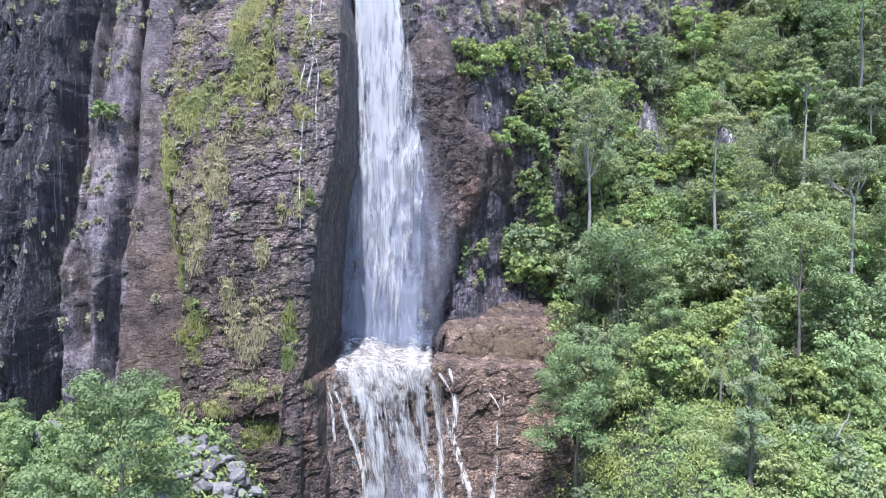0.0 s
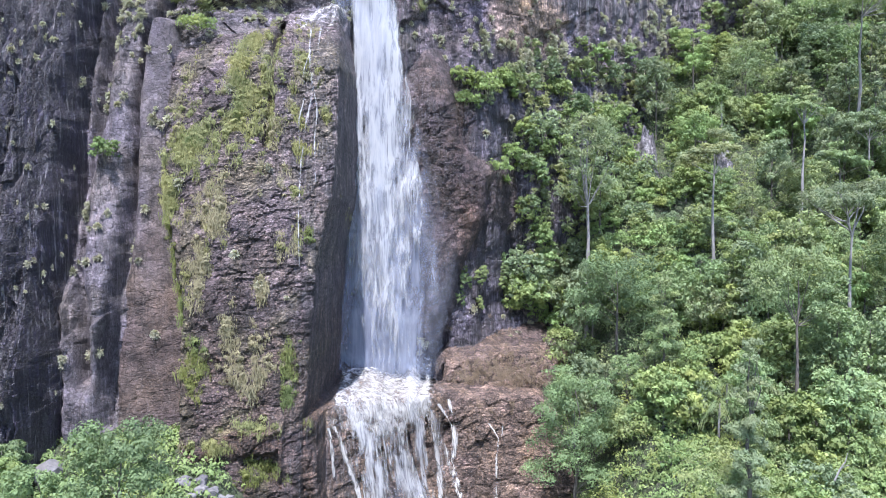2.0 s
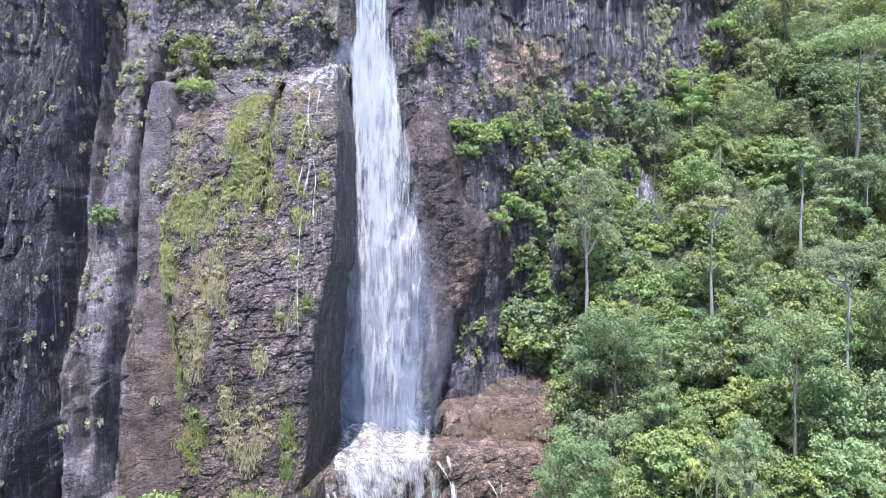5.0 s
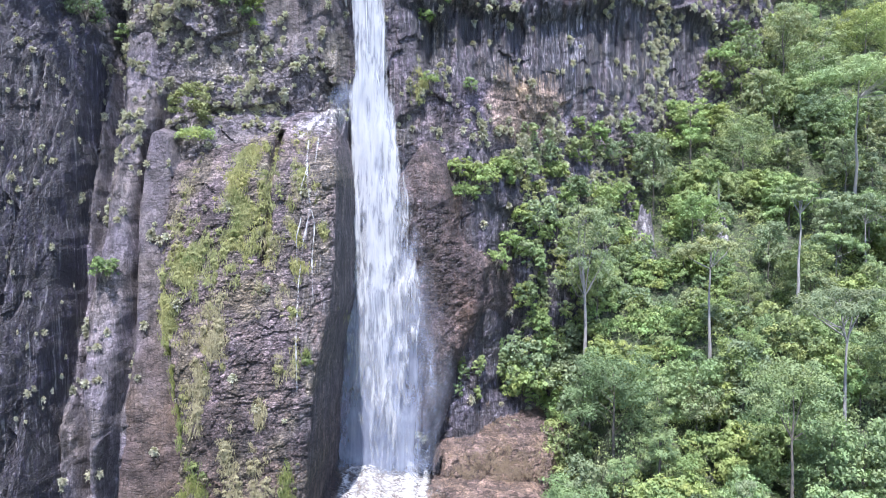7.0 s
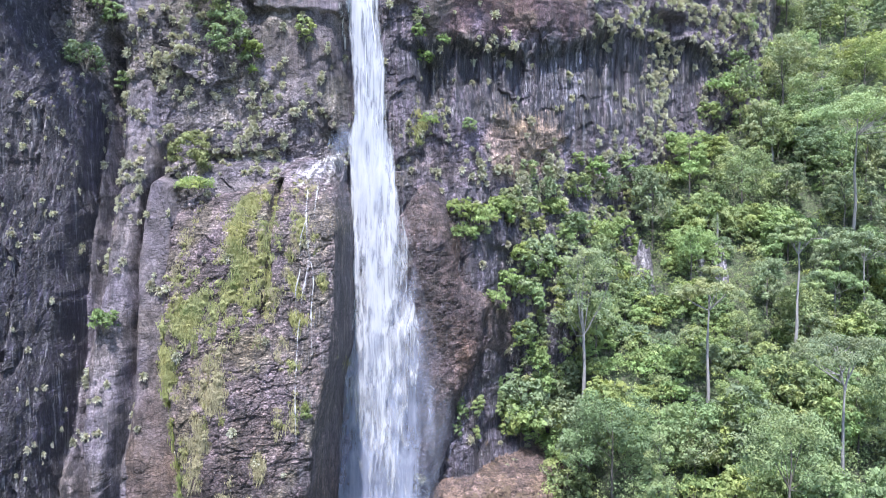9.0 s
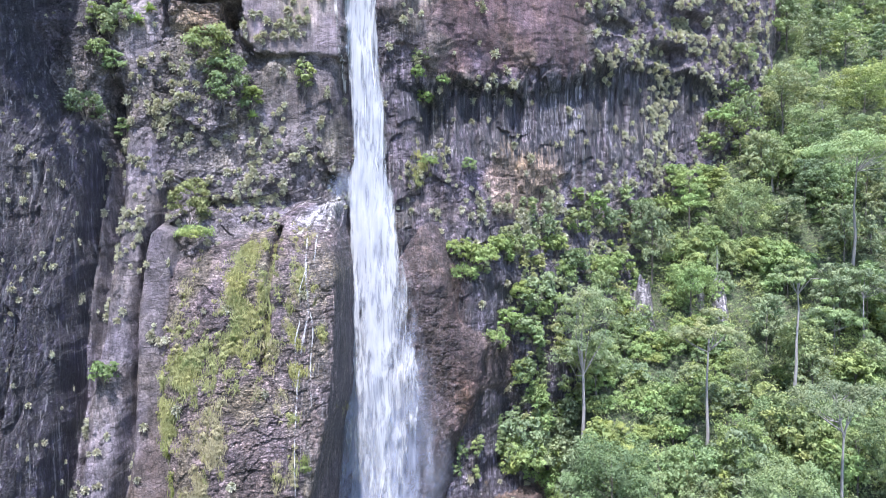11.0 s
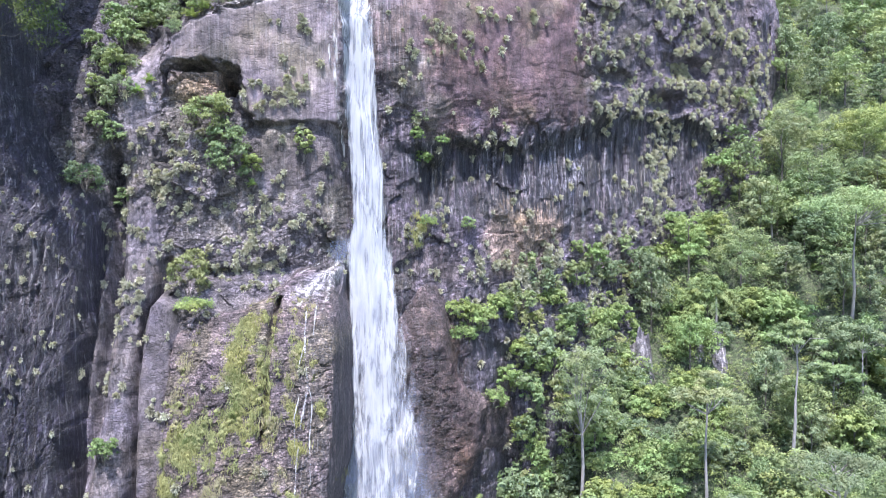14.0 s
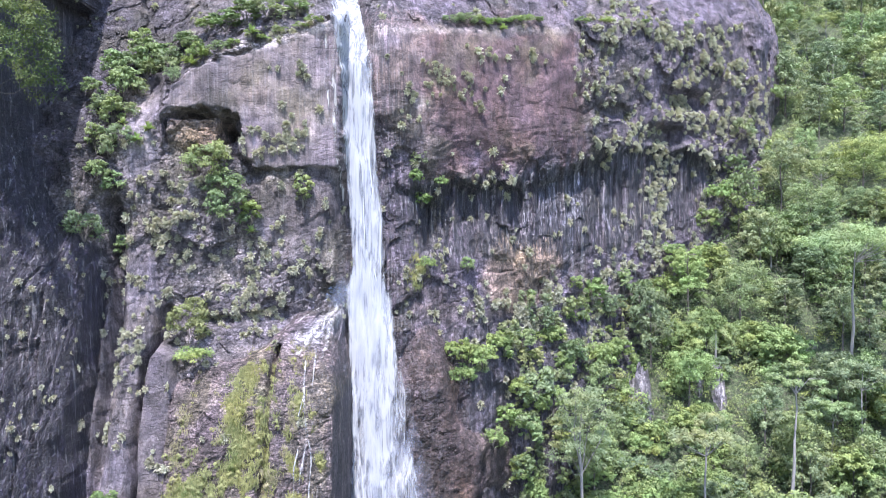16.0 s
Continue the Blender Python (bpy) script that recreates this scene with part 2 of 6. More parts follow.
CHUTE = water_material("cascade_sheet", 0.38, 4.2, (1.1, 1.1, 0.11), (0.66, 0.65, 0.635), (0.46, 0.46, 0.48))
BRAID = water_material("braided_water", 0.42, 6.0, (1.7, 1.7, 0.3), (0.66, 0.64, 0.60), (0.44, 0.42, 0.40))
TRICKLE = water_material("trickle_water", 0.62, 3.4, (1.6, 1.6, 0.35), (0.62, 0.61, 0.60), (0.44, 0.44, 0.46))


# ---- noise, shapes and meshes ----
def hash01(ix, iz, seed):
    h = (ix.astype(np.int64) * 374761393 + iz.astype(np.int64) * 668265263 + seed * 1274126177) & 0xFFFFFFFF
    h = ((h ^ (h >> 13)) * 1274126177) & 0xFFFFFFFF
    return ((h ^ (h >> 16)) & 0xFFFFFF) / 16777216.0


def value_noise(x, z, seed):
    ix, iz = np.floor(x), np.floor(z)
    fx, fz = x - ix, z - iz
    fx, fz = fx * fx * (3 - 2 * fx), fz * fz * (3 - 2 * fz)
    a, b = hash01(ix, iz, seed), hash01(ix + 1, iz, seed)
    c, d = hash01(ix, iz + 1, seed), hash01(ix + 1, iz + 1, seed)
    return (a + (b - a) * fx) * (1 - fz) + (c + (d - c) * fx) * fz


def fbm(x, z, seed, octaves=4, gain=0.5):
    total, amp, norm = 0.0, 1.0, 0.0
    for o in range(octaves):
        total = total + amp * (value_noise(x * 2 ** o + 17.3 * o, z * 2 ** o - 9.1 * o, seed + o) - 0.5)
        norm += amp
        amp *= gain
    return 2 * total / norm


def cells(x, z, seed):
    """Broken facets: a random level for each cell and the distance to its border."""
    ix, iz = np.floor(x), np.floor(z)
    best, second = np.full(np.shape(x), 9.0), np.full(np.shape(x), 9.0)
    level, tx, tz = np.zeros(np.shape(x)), np.zeros(np.shape(x)), np.zeros(np.shape(x))
    for dx in (-1, 0, 1):
        for dz in (-1, 0, 1):
            cx, cz = ix + dx, iz + dz
            px, pz = cx + hash01(cx, cz, seed), cz + hash01(cx, cz, seed + 5)
            d = np.hypot(x - px, z - pz)
            near = d < best
            second = np.where(near, best, np.minimum(second, d))
            best = np.where(near, d, best)
            level = np.where(near, hash01(cx, cz, seed + 9), level)
            tx, tz = np.where(near, x - px, tx), np.where(near, z - pz, tz)
    slope = tx * (level * 7.3 % 1 - 0.5) + tz * (level * 13.7 % 1 - 0.5)
    return level - 0.5 + 1.3 * slope, second - best


def smooth01(v, a, b):
    u = np.clip((v - a) / (b - a), 0, 1)
    return u * u * (3 - 2 * u)


def poly_distance(x, z, poly):
    """Signed distance to a polygon's outline, negative inside."""
    best, inside = np.full(np.shape(x), 1e9), np.zeros(np.shape(x), bool)
    for (ax, az), (bx, bz) in zip(poly, poly[1:] + poly[:1]):
        ex, ez = bx - ax, bz - az
        u = np.clip(((x - ax) * ex + (z - az) * ez) / (ex * ex + ez * ez + 1e-9), 0, 1)
        best = np.minimum(best, np.hypot(x - ax - u * ex, z - az - u * ez))
        cross = (az > z) != (bz > z)
        inside ^= cross & (x < ex * (z - az) / (ez if abs(ez) > 1e-9 else 1e-9) + ax)
    return np.where(inside, -best, best)


def line_distance(x, z, pts):
    best = np.full(np.shape(x), 1e9)
    for (ax, az), (bx, bz) in zip(pts, pts[1:]):
        ex, ez = bx - ax, bz - az
        u = np.clip(((x - ax) * ex + (z - az) * ez) / (ex * ex + ez * ez + 1e-9), 0, 1)
        best = np.minimum(best, np.hypot(x - ax - u * ex, z - az - u * ez))
    return best


def mesh_of(name, verts, faces, material, smooth=False, **colours):
    """A mesh from arrays; colours are point attributes of three columns."""
    verts, faces = np.asarray(verts, np.float32), np.asarray(faces, np.int32)
    me = bpy.data.meshes.new(name)
    k = faces.shape[1]
    me.vertices.add(len(verts))
    me.vertices.foreach_set("co", verts.ravel())
    me.loops.add(faces.size)
    me.loops.foreach_set("vertex_index", faces.ravel())
    me.polygons.add(len(faces))
    me.polygons.foreach_set("loop_start", np.arange(0, faces.size, k, dtype=np.int32))
    if smooth:
        me.polygons.foreach_set("use_smooth", np.ones(len(faces), bool))
    for key, c in colours.items():
        c = np.asarray(c, np.float32)
        c = np.repeat(c[:, None], 3, 1) if c.ndim == 1 else c
        at = me.attributes.new(key, "FLOAT_COLOR", "POINT")
        at.data.foreach_set("color", np.hstack([c, np.ones((len(c), 1), np.float32)]).ravel())
    me.materials.append(material)
    me.update(calc_edges=True)
    me.validate()
    return me


def part(name, me, parent=None, label="", m=None):
    ob = new(name, me)
    ob.parent = parent
    if m is not None:
        ob.matrix_basis = m
    return tagged(ob, label)


def tube(points, radii, sides=7):
    """Vertices and quads of a tapering tube along points."""
    pts = np.asarray(points, float)
    ring = np.linspace(0, 2 * np.pi, sides, endpoint=False)
    verts = []
    for i, p in enumerate(pts):
        d = pts[min(i + 1, len(pts) - 1)] - pts[max(i - 1, 0)]
        d /= np.linalg.norm(d) + 1e-9
        u = np.cross(d, (0.31, 0.95, 0.05))
        u /= np.linalg.norm(u) + 1e-9
        v = np.cross(d, u)
        verts.append(p + radii[i] * (np.cos(ring)[:, None] * u + np.sin(ring)[:, None] * v))
    n = len(pts)
    quads = [(i * sides + j, i * sides + (j + 1) % sides, (i + 1) * sides + (j + 1) % sides, (i + 1) * sides + j) for i in range(n - 1) for j in range(sides)]
    return np.concatenate(verts), np.array(quads)


def joined(pieces):
    verts, faces, at = [], [], 0
    for v, f in pieces:
        verts.append(v)
        faces.append(np.asarray(f) + at)
        at += len(v)
    return np.concatenate(verts), np.concatenate(faces)


# ---- the cliff: masses as outlines in x and z, each with its own depth ----
PILLAR = [(-44.6, 91), (-44.9, 70.3), (-44.9, 62.9), (-45.0, 53.6), (-45.0, 47.3), (-44.8, 34.1), (-44.6, 23.4), (-44, 8), (-38, 8), (-39.9, 23.4), (-39.7, 34.8), (-39.0, 44.5), (-38.8, 51.6), (-38.5, 68.9), (-37.8, 72.5), (-38.5, 84), (-40.5, 98)]
SLAB = [(-38.2, 69.6), (-36.8, 70.6), (-34.6, 70.0), (-34.4, 60), (-34.2, 50), (-33, 45), (-30.4, 34), (-30, 8), (-40.1, 8), (-40.1, 22.7), (-39.6, 34.1), (-38.9, 42.4), (-38.6, 51.6)]
BUTTRESS = [(-34.5, 62), (-34.7, 69.2), (-30, 70.2), (-26, 70.2), (-23.3, 70.9), (-19.7, 74.5), (-13.9, 75.2), (-13.1, 68), (-12.9, 56.4), (-13.3, 47.6), (-14.6, 41.2), (-15.4, 33), (-15.7, 22.3), (-16, 6), (-30.5, 6), (-30.3, 26.7), (-30.6, 34.4), (-33.2, 46.3), (-34, 53.2), (-34.3, 58)]
FOOT = [(-32.5, 16.5), (-27, 19), (-22.5, 20.8), (-16.2, 22.2), (-14.6, 21), (-14.2, 14), (-13.6, 8.8), (-13.5, -4), (-34, -4)]
TOP_SLAB = [(-37.2, 102.6), (-35.8, 106.6), (-33.3, 110.1), (-28.2, 112), (-23.1, 114.2), (-16.1, 117.2), (-13.5, 118.2), (-13.9, 95.7), (-21.7, 95.6), (-25.6, 96.2), (-27.6, 98.6), (-26.8, 101), (-27.2, 103.2), (-33.6, 103.7)]
RED_FACE = [(-9, 80), (0.5, 76), (2.4, 58), (7.7, 51.7), (6.8, 45.6), (4, 38.6), (1.4, 32.5), (-2.1, 25.7), (-7, 20), (-10, 39.5)]
BOSS = [(0.5, 22.6), (4, 24.2), (8.3, 25.2), (15.1, 24.4), (17.6, 22.2), (16.9, 17), (12.6, 15), (4, 15), (-1, 16)]
TERRACE = [(-16.3, 21.2), (-12.8, 21.6), (-6.3, 20.9), (-0.3, 20.1), (14.1, 19), (17.2, 15.4), (19, 5.6), (19, -4), (-14, -4)]
DOME = [(-10.3, 118), (2.8, 119.5), (23.3, 123.3), (26.5, 122), (26.6, 113), (29, 102), (23.2, 98.6), (12.4, 98), (2.7, 95), (-1, 95.5), (-4.5, 99), (-9.8, 104)]
BAND = [(-4.8, 92.7), (2.7, 95.6), (23.3, 97), (35.6, 102.5), (49.6, 103.5), (64, 99), (55, 88), (40, 84), (23.3, 82.6), (9.3, 84), (-1, 82)]
CAVE = [(-37.2, 103.0), (-34, 103.7), (-29, 103.7), (-27.2, 102.6), (-27.4, 101), (-29.2, 99.2), (-31.5, 98.4), (-36.6, 98.0)]
BROWN = [(7.3, 77.9), (10.8, 87), (15.5, 84), (20.4, 86), (23.3, 80), (18.7, 73.2), (10.3, 72)]
GAP_DARK = [(-44.2, 89.8), (-43.4, 73.8), (-43.6, 63.3), (-44, 54.2), (-44.6, 48.6), (-44, 38.4), (-43, 33.8), (-42.8, 25.7)]
GAP_SLAB = [(-37.4, 76), (-38.3, 69.5), (-38.7, 57), (-38.9, 47), (-39.6, 35), (-40.1, 20)]
GAP_TOP = [(-21.6, 71), (-21.3, 66), (-20.9, 60), (-21.2, 54)]
# moss on the buttress: x, z, half width, half height, 0 moss or 1 dry or 2 leafy green
PATCHES = [(-31.6, 52.8, 2.4, 1.9, 0), (-29.0, 55.2, 2.4, 1.7, 0), (-25.6, 55.2, 1.9, 2.8, 0), (-33.3, 48.1, 1.4, 3.8, 0), (-33.1, 42.7, 0.9, 3.0, 2), (-32.1, 39.5, 0.8, 2.3, 2), (-30.6, 34.4, 0.7, 2.6, 2), (-23.5, 61.9, 2.5, 3.6, 0), (-22.4, 66.8, 1.3, 2.6, 0), (-26.0, 65.2, 0.9, 2.5, 0), (-24.9, 68.1, 1.3, 1.0, 0), (-17.7, 57.6, 0.9, 1.3, 0), (-17.3, 64.8, 0.7, 1.0, 0), (-14.3, 58.3, 0.5, 1.6, 0), (-17.8, 53.4, 1.1, 1.0, 0), (-19.2, 51.4, 0.5, 3.8, 1), (-27.4, 45.8, 1.7, 2.7, 1)]
PATCHES += [(-25.8, 47.5, 0.9, 3.7, 1), (-28.1, 40.3, 0.9, 2.0, 1), (-22.4, 28.0, 2.2, 3.4, 1), (-28.4, 27.8, 1.4, 2.5, 2), (-17.8, 26.6, 0.8, 3.4, 2), (-15.6, 43.4, 0.5, 2.3, 2), (-17.3, 47.1, 0.8, 1.3, 0), (-31.8, 58.4, 1.5, 1.1, 0), (-24.7, 32.7, 0.6, 2.6, 1), (-21.0, 37.1, 0.5, 2.0, 1), (-28.2, 37.1, 0.5, 2.6, 1), (-21.9, 56.9, 1.8, 1.3, 0), (-20.4, 21.1, 3.2, 0.5, 0), (-26.3, 19.3, 2.2, 0.5, 0), (-21.0, 16.3, 1.9, 1.3, 2), (-3.0, 80.6, 1.0, 2.4, 0), (-24.4, 61.8, 0.8, 2.0, 2), (-22.6, 65.6, 0.6, 1.4, 2), (-30.4, 54.4, 1.2, 0.8, 2), (-24.9, 58.2, 0.5, 1.4, 2)]
# tussock beds on the walls: x, z, half width, half height
BEDS = [(-36.6, 93.2, 3.5, 2.3), (-38.1, 89.3, 3.1, 2.0), (-41.1, 75.0, 2.6, 4.5), (-41.0, 70.0, 1.8, 2.9), (-42.3, 82.5, 2.3, 3.0), (-23.5, 81.9, 4.1, 3.2), (-25.6, 76.4, 2.8, 4.0), (-24.8, 98.9, 2.0, 1.5), (-20.2, 101.5, 2.5, 2.5), (-23.9, 108.6, 1.5, 1.0), (-19.3, 110.4, 1.6, 1.5), (2.8, 109.8, 5.4, 2.3), (-3.4, 106.7, 1.3, 2.6), (-0.3, 111.6, 3.5, 1.2), (29.1, 113.4, 3.7, 4.2), (30.5, 101.0, 3.2, 2.7), (38.2, 105.8, 3.9, 3.3), (50.4, 111.9, 4.8, 2.4)]
BEDS += [(60.2, 106.4, 3.7, 6.1), (68.5, 111.7, 3.8, 7.5), (44.6, 91.6, 3.5, 5.2), (59.8, 91.7, 3.6, 3.6), (56.6, 122.6, 6.0, 3.6), (46.5, 125.9, 6.9, 2.9), (38.5, 128.1, 5.6, 2.2), (9.4, 116.4, 2.4, 1.1), (16.5, 117.4, 1.5, 1.0), (42.4, 79.1, 4.5, 5.7), (46.1, 73.1, 4.0, 4.6), (18.8, 74.1, 4.0, 4.0), (10.2, 74.0, 3.8, 2.9), (15.2, 68.8, 3.9, 3.9), (24.3, 70.7, 5.2, 4.1), (27.3, 64.5, 4.1, 4.1), (0.8, 81.0, 1.4, 3.6), (0.3, 73.8, 1.1, 3.6)]
BEDS += [(-51.0, 82.3, 1.7, 2.4), (-50.2, 76.2, 2.4, 3.4), (-46.3, 70.8, 1.8, 3.2), (-48.0, 66.1, 2.0, 2.7), (-47.4, 81.9, 2.9, 2.9), (-31.2, 74.8, 2.4, 2.4), (-33.9, 72.2, 4.6, 1.2), (-41.9, 68.0, 2.9, 2.9), (-43.9, 60.8, 1.9, 1.0), (-47.7, 63.8, 2.0, 2.0), (-47.8, 54.5, 1.6, 1.6), (-48.9, 75.6, 2.4, 2.8), (-48.8, 61.6, 1.0, 1.6), (-41.9, 40.2, 1.0, 2.8), (-45.3, 37.9, 1.6, 1.9), (-45.2, 29.1, 1.2, 1.5), (-44.2, 45.8, 2.8, 1.0), (-26.6, 77.5, 3.2, 3.2), (-34.8, 83.5, 3.9, 3.1), (-28.1, 61.9, 1.4, 1.4), (-36.3, 57.7, 1.8, 0.9)]
REGIONS = ["cliff_wall_gully", "rock_pillar", "rock_slab", "rock_buttress", "rock_ledge", "cliff_wall_upper", "cliff_wall_alcove", "rock_face_red", "rock_boss", "rock_terrace", "cliff_wall_high"]


def block(x, z, poly, depth, rounding, steep):
    d = poly_distance(x, z, poly)
    inner = np.clip(1 + d / rounding, 0, 1)
    return depth + np.where(d > 0, rounding + steep * d, rounding * (1 - np.sqrt(np.clip(1 - inner * inner, 0, 1))))


def base_wall(x, z):
    y = np.interp(x, [-90, -52, -40, -15, -12.6, -6, 0, 10, 47, 72, 80, 110], [92, 102, 105.5, 112.5, 116.5, 118.5, 121.7, 129, 157, 172, 186, 230])
    y = y - 5 * smooth01(x, -2, 6) * (1 - smooth01(z, 55, 72)) * (1 - smooth01(x, 40, 60))
    top = np.interp(x, [-60, -40, -32, -14, -4, 23, 40, 80], [98, 101, 111, 118.2, 117.2, 123.2, 127, 133])
    return y + 0.75 * np.clip(z - top, 0, None) + (1.6 + 3.0 * smooth01(z, 113, 118)) * np.exp(-((x + 12.5) / 3.2) ** 2)


def cliff(x, z, fine=True):
    """The cliff's depth y at x, z, with its region and the weights that colour it."""
    x, z = np.asarray(x, float), np.asarray(z, float)
    wx = x + 0.7 * fbm(x / 4, z / 9, 3, 5, 0.55)
    wz = z + 1.2 * fbm(x / 4, z / 5, 13, 5, 0.6)
    base = base_wall(wx, wz)
    base = base + 2.3 * (1 - smooth01(poly_distance(wx + 1.5 * fbm(x / 5, z / 5, 16, 3), wz + 2.2 * fbm(x / 3.2, z / 8, 17, 3), BAND), -2.6, 1.0)) * smooth01(z - 0.12 * x, 78, 93)
    cave = (1 - smooth01(poly_distance(wx, wz, CAVE), -0.7, 0.2)) * smooth01(wz + 0.2 * (x + 31), 97.2, 98.8)
    block_in = smooth01(wx, -36.9, -36.3) * (1 - smooth01(wx, -30.4, -29.8)) * (1 - smooth01(wz - 0.1 * (x + 34), 102.2, 102.8))
    base = base + 5.0 * cave * (1 - 1.15 * block_in)
    base = base - 1.5 * np.exp(-((wz - 95.2) / 1.2) ** 2) * smooth01(wx, 2, 5) * (1 - smooth01(wx, 17, 24)) * np.clip(0.7 + 1.1 * fbm(x / 2.5, z / 3, 18, 2), 0, 1.5)
    base = base - 1.3 * (1 - smooth01(poly_distance(wx, wz, DOME), -6, 1.5))
    for hx, hz, rx, rz, deep in ((47, 105.5, 5, 1.8, 3.5), (52, 113, 6, 2.2, 3.0), (34, 109, 4, 1.5, 2.5), (11.5, 42, 2.6, 12, 4.0), (12, 57, 4, 4, 2.5), (-1.5, 87, 2.4, 4, 2.5)):
        base = base + deep * np.exp(-((wx - hx) / rx) ** 2 - ((wz - hz) / rz) ** 4)
    # the flank left of the view stays forward to throw shade on the gully
    dark = np.maximum(89.5 + np.where(wx > -49, 1.45, 2.0) * (wx + 48.3), 58) + 0.34 * (np.maximum(z, 28) - 61) + 6.0 * np.clip(wx + 45.9, 0, None) + 0.55 * np.clip(z - 80, 0, None) * smooth01(wx, -55.5, -53)
    # unseen overhang above the gully, added to shade it
    dark = np.where(wx < -51, np.minimum(dark, 82 + 40 * smooth01(-z, -123, -119)), dark)
    dark = dark + 2.6 * (1 - smooth01(wz + 3.0 * fbm(x / 1.5, z / 6, 19, 3), 34.0, 40.5)) * (1 - smooth01(wx, -51, -44.5))
    dark = dark + 11.0 * smooth01(z, 84, 108) * (1 - smooth01(wz, 113.2, 114.2)) * smooth01(wx, -53, -50.5) * (1 - smooth01(wx, -46.5, -44))
    lean = np.where(z < 40, 86 + 0.15 * (z - 20), np.where(z < 64, 89 + 0.29 * (z - 40), 96 + 1.0 * (z - 64)))
    masses = [
        dark,
        block(wx, wz, PILLAR, 91.0 + 0.32 * (np.maximum(z, 34) - 43) + 0.25 * (wx + 44), 1.2, 2.5),
        block(wx, wz, SLAB, 94.2 + 0.13 * (z - 40) + 0.22 * (wx + 38), 1.0, 3.0),
        block(wx, wz, BUTTRESS, lean + 0.05 * np.abs(wx + 23) + 0.008 * (wx + 24) ** 2, 0.9, np.where(wx > -17, 30.0, 5.0)),
        block(wx, wz, FOOT, 85.6 + 0.2 * (wx + 26) * (wx > -18), 0.9, np.where(wx > -17, 20.0, 6.0)),
        base + np.where(x < -13.5, 0, 1e3),
        base + np.where((x >= -13.5) & (z < 71), 0, 1e3),
        block(wx, wz, RED_FACE, 116.5 + 0.3 * wx + 0.55 * np.clip(-3 - wx, 0, None) + 0.5 * np.clip(z - 62, 0, None), 2.6, 1.2),
        block(wx, wz, BOSS, 114.2 + 0.1 * wx + 0.3 * (z - 20), 1.2, 3.0),
        block(wx, wz, TERRACE, np.minimum(90 + (wx + 16) * 1.05, 107.5) + 0.25 * (z - 14), 1.2, 24.0),
        base + np.where((x >= -13.5) & (z >= 71), 0, 1e3),
    ]
    masses[5] = np.minimum(masses[5], np.where(x < -13, 1, 1e3) * block(wx + 0.7 * fbm(x / 1.6, z / 1.6, 23, 3), wz + 0.9 * fbm(x / 2.0, z / 1.2, 24, 3), TOP_SLAB, 104.4 + 0.355 * (wx + 37), 0.5, 3.0))
    bench = 100.9 + 1.35 * np.maximum(wz - 69.8, -0.4) + 0.26 * (wx + 34) + np.where((z > 52) & (x > -37.5) & (x < -13.5), 0, 1e3)
    masses[5] = np.minimum(masses[5], bench)
    stack = np.stack(masses)
    region = np.argmin(stack, 0)
    y = stack.min(0)
    y = y + 4.5 * np.exp(-(line_distance(wx, wz, GAP_DARK) / 1.15) ** 2) * (z > 18) + 3.0 * np.exp(-(line_distance(wx, wz, GAP_SLAB) / 0.55) ** 2) + 2.6 * np.exp(-(line_distance(wx, wz, GAP_TOP) / 0.36) ** 2)
    y = y + 1.3 * smooth01(wx, -22.9, -22.3) * (1 - smooth01(wx, -18.9, -18.5)) * (1 - smooth01(wz - 0.2 * (wx + 20), 17.6, 18.4)) * (region == 4)
    is_in = [(region == k).astype(float) for k in range(len(REGIONS))]
    ribs = is_in[0] + 0.3 * is_in[7] + 0.5 * is_in[1] + 0.7 * is_in[6] + 0.8 * is_in[10] * (1 - smooth01(poly_distance(wx, wz, BAND), -0.5, 2)) + 0.25 * is_in[10] * smooth01(poly_distance(wx, wz, DOME), -1, 2)
    bedded = is_in[3] * (0.45 + 0.55 * smooth01(x, -34, -24)) + 0.9 * is_in[4] + 0.8 * is_in[9] + 0.6 * is_in[8] + 0.15 * is_in[7] + 0.08 * is_in[10] * (z > 96) + 0.06 * is_in[5]
    pale_slab = is_in[5] * np.exp(-((wx + 40.5) / 2.6) ** 4 - ((wz - 100) / 7.5) ** 4)
    calm = 0.65 * is_in[2] + 0.45 * is_in[1] + (0.75 - 0.35 * smooth01(108 - z, 0, 8)) * is_in[10] * (1 - smooth01(poly_distance(wx, wz, DOME), -2, 1)) + 0.95 * is_in[5] * (1 - smooth01(poly_distance(wx, wz, TOP_SLAB), -1, 0.3)) + 0.75 * pale_slab
    calm = np.clip(calm + 0.6 * is_in[5] * np.exp(-((wx + 19.5) / 6) ** 4 - ((wz - 89.5) / 5.5) ** 4), 0, 1)
    bedded = bedded + 0.35 * is_in[10] * (1 - smooth01(poly_distance(wx, wz, DOME), -2, 1)) * smooth01(113 - z, 0, 6)
    y = y + (1.1 - 0.6 * calm) * fbm(x / 9, z / 11, 21, 3)
    if fine:
        y = y + ribs * (1.0 * fbm(x / 1.3, z / 18, 31, 3) + 0.3 * fbm(x / 0.45, z / 8, 35, 2))
        layer = (z - 0.2 * x) * 0.75 + 2.4 * fbm(x / 9, z / 5, 41, 4)
        bed = np.floor(layer)
        step = layer - bed
        column = np.floor(x / (1.2 + 1.6 * hash01(bed, bed, 43)) + 7 * hash01(bed, bed, 44) + 0.35 * fbm(x, z / 2, 47, 2))
        y = y + bedded * 0.28 * (hash01(bed, column, 46) - 0.5) * np.clip(0.7 + 1.2 * fbm(x / 7, z / 9, 48, 2), 0.1, 1.4)
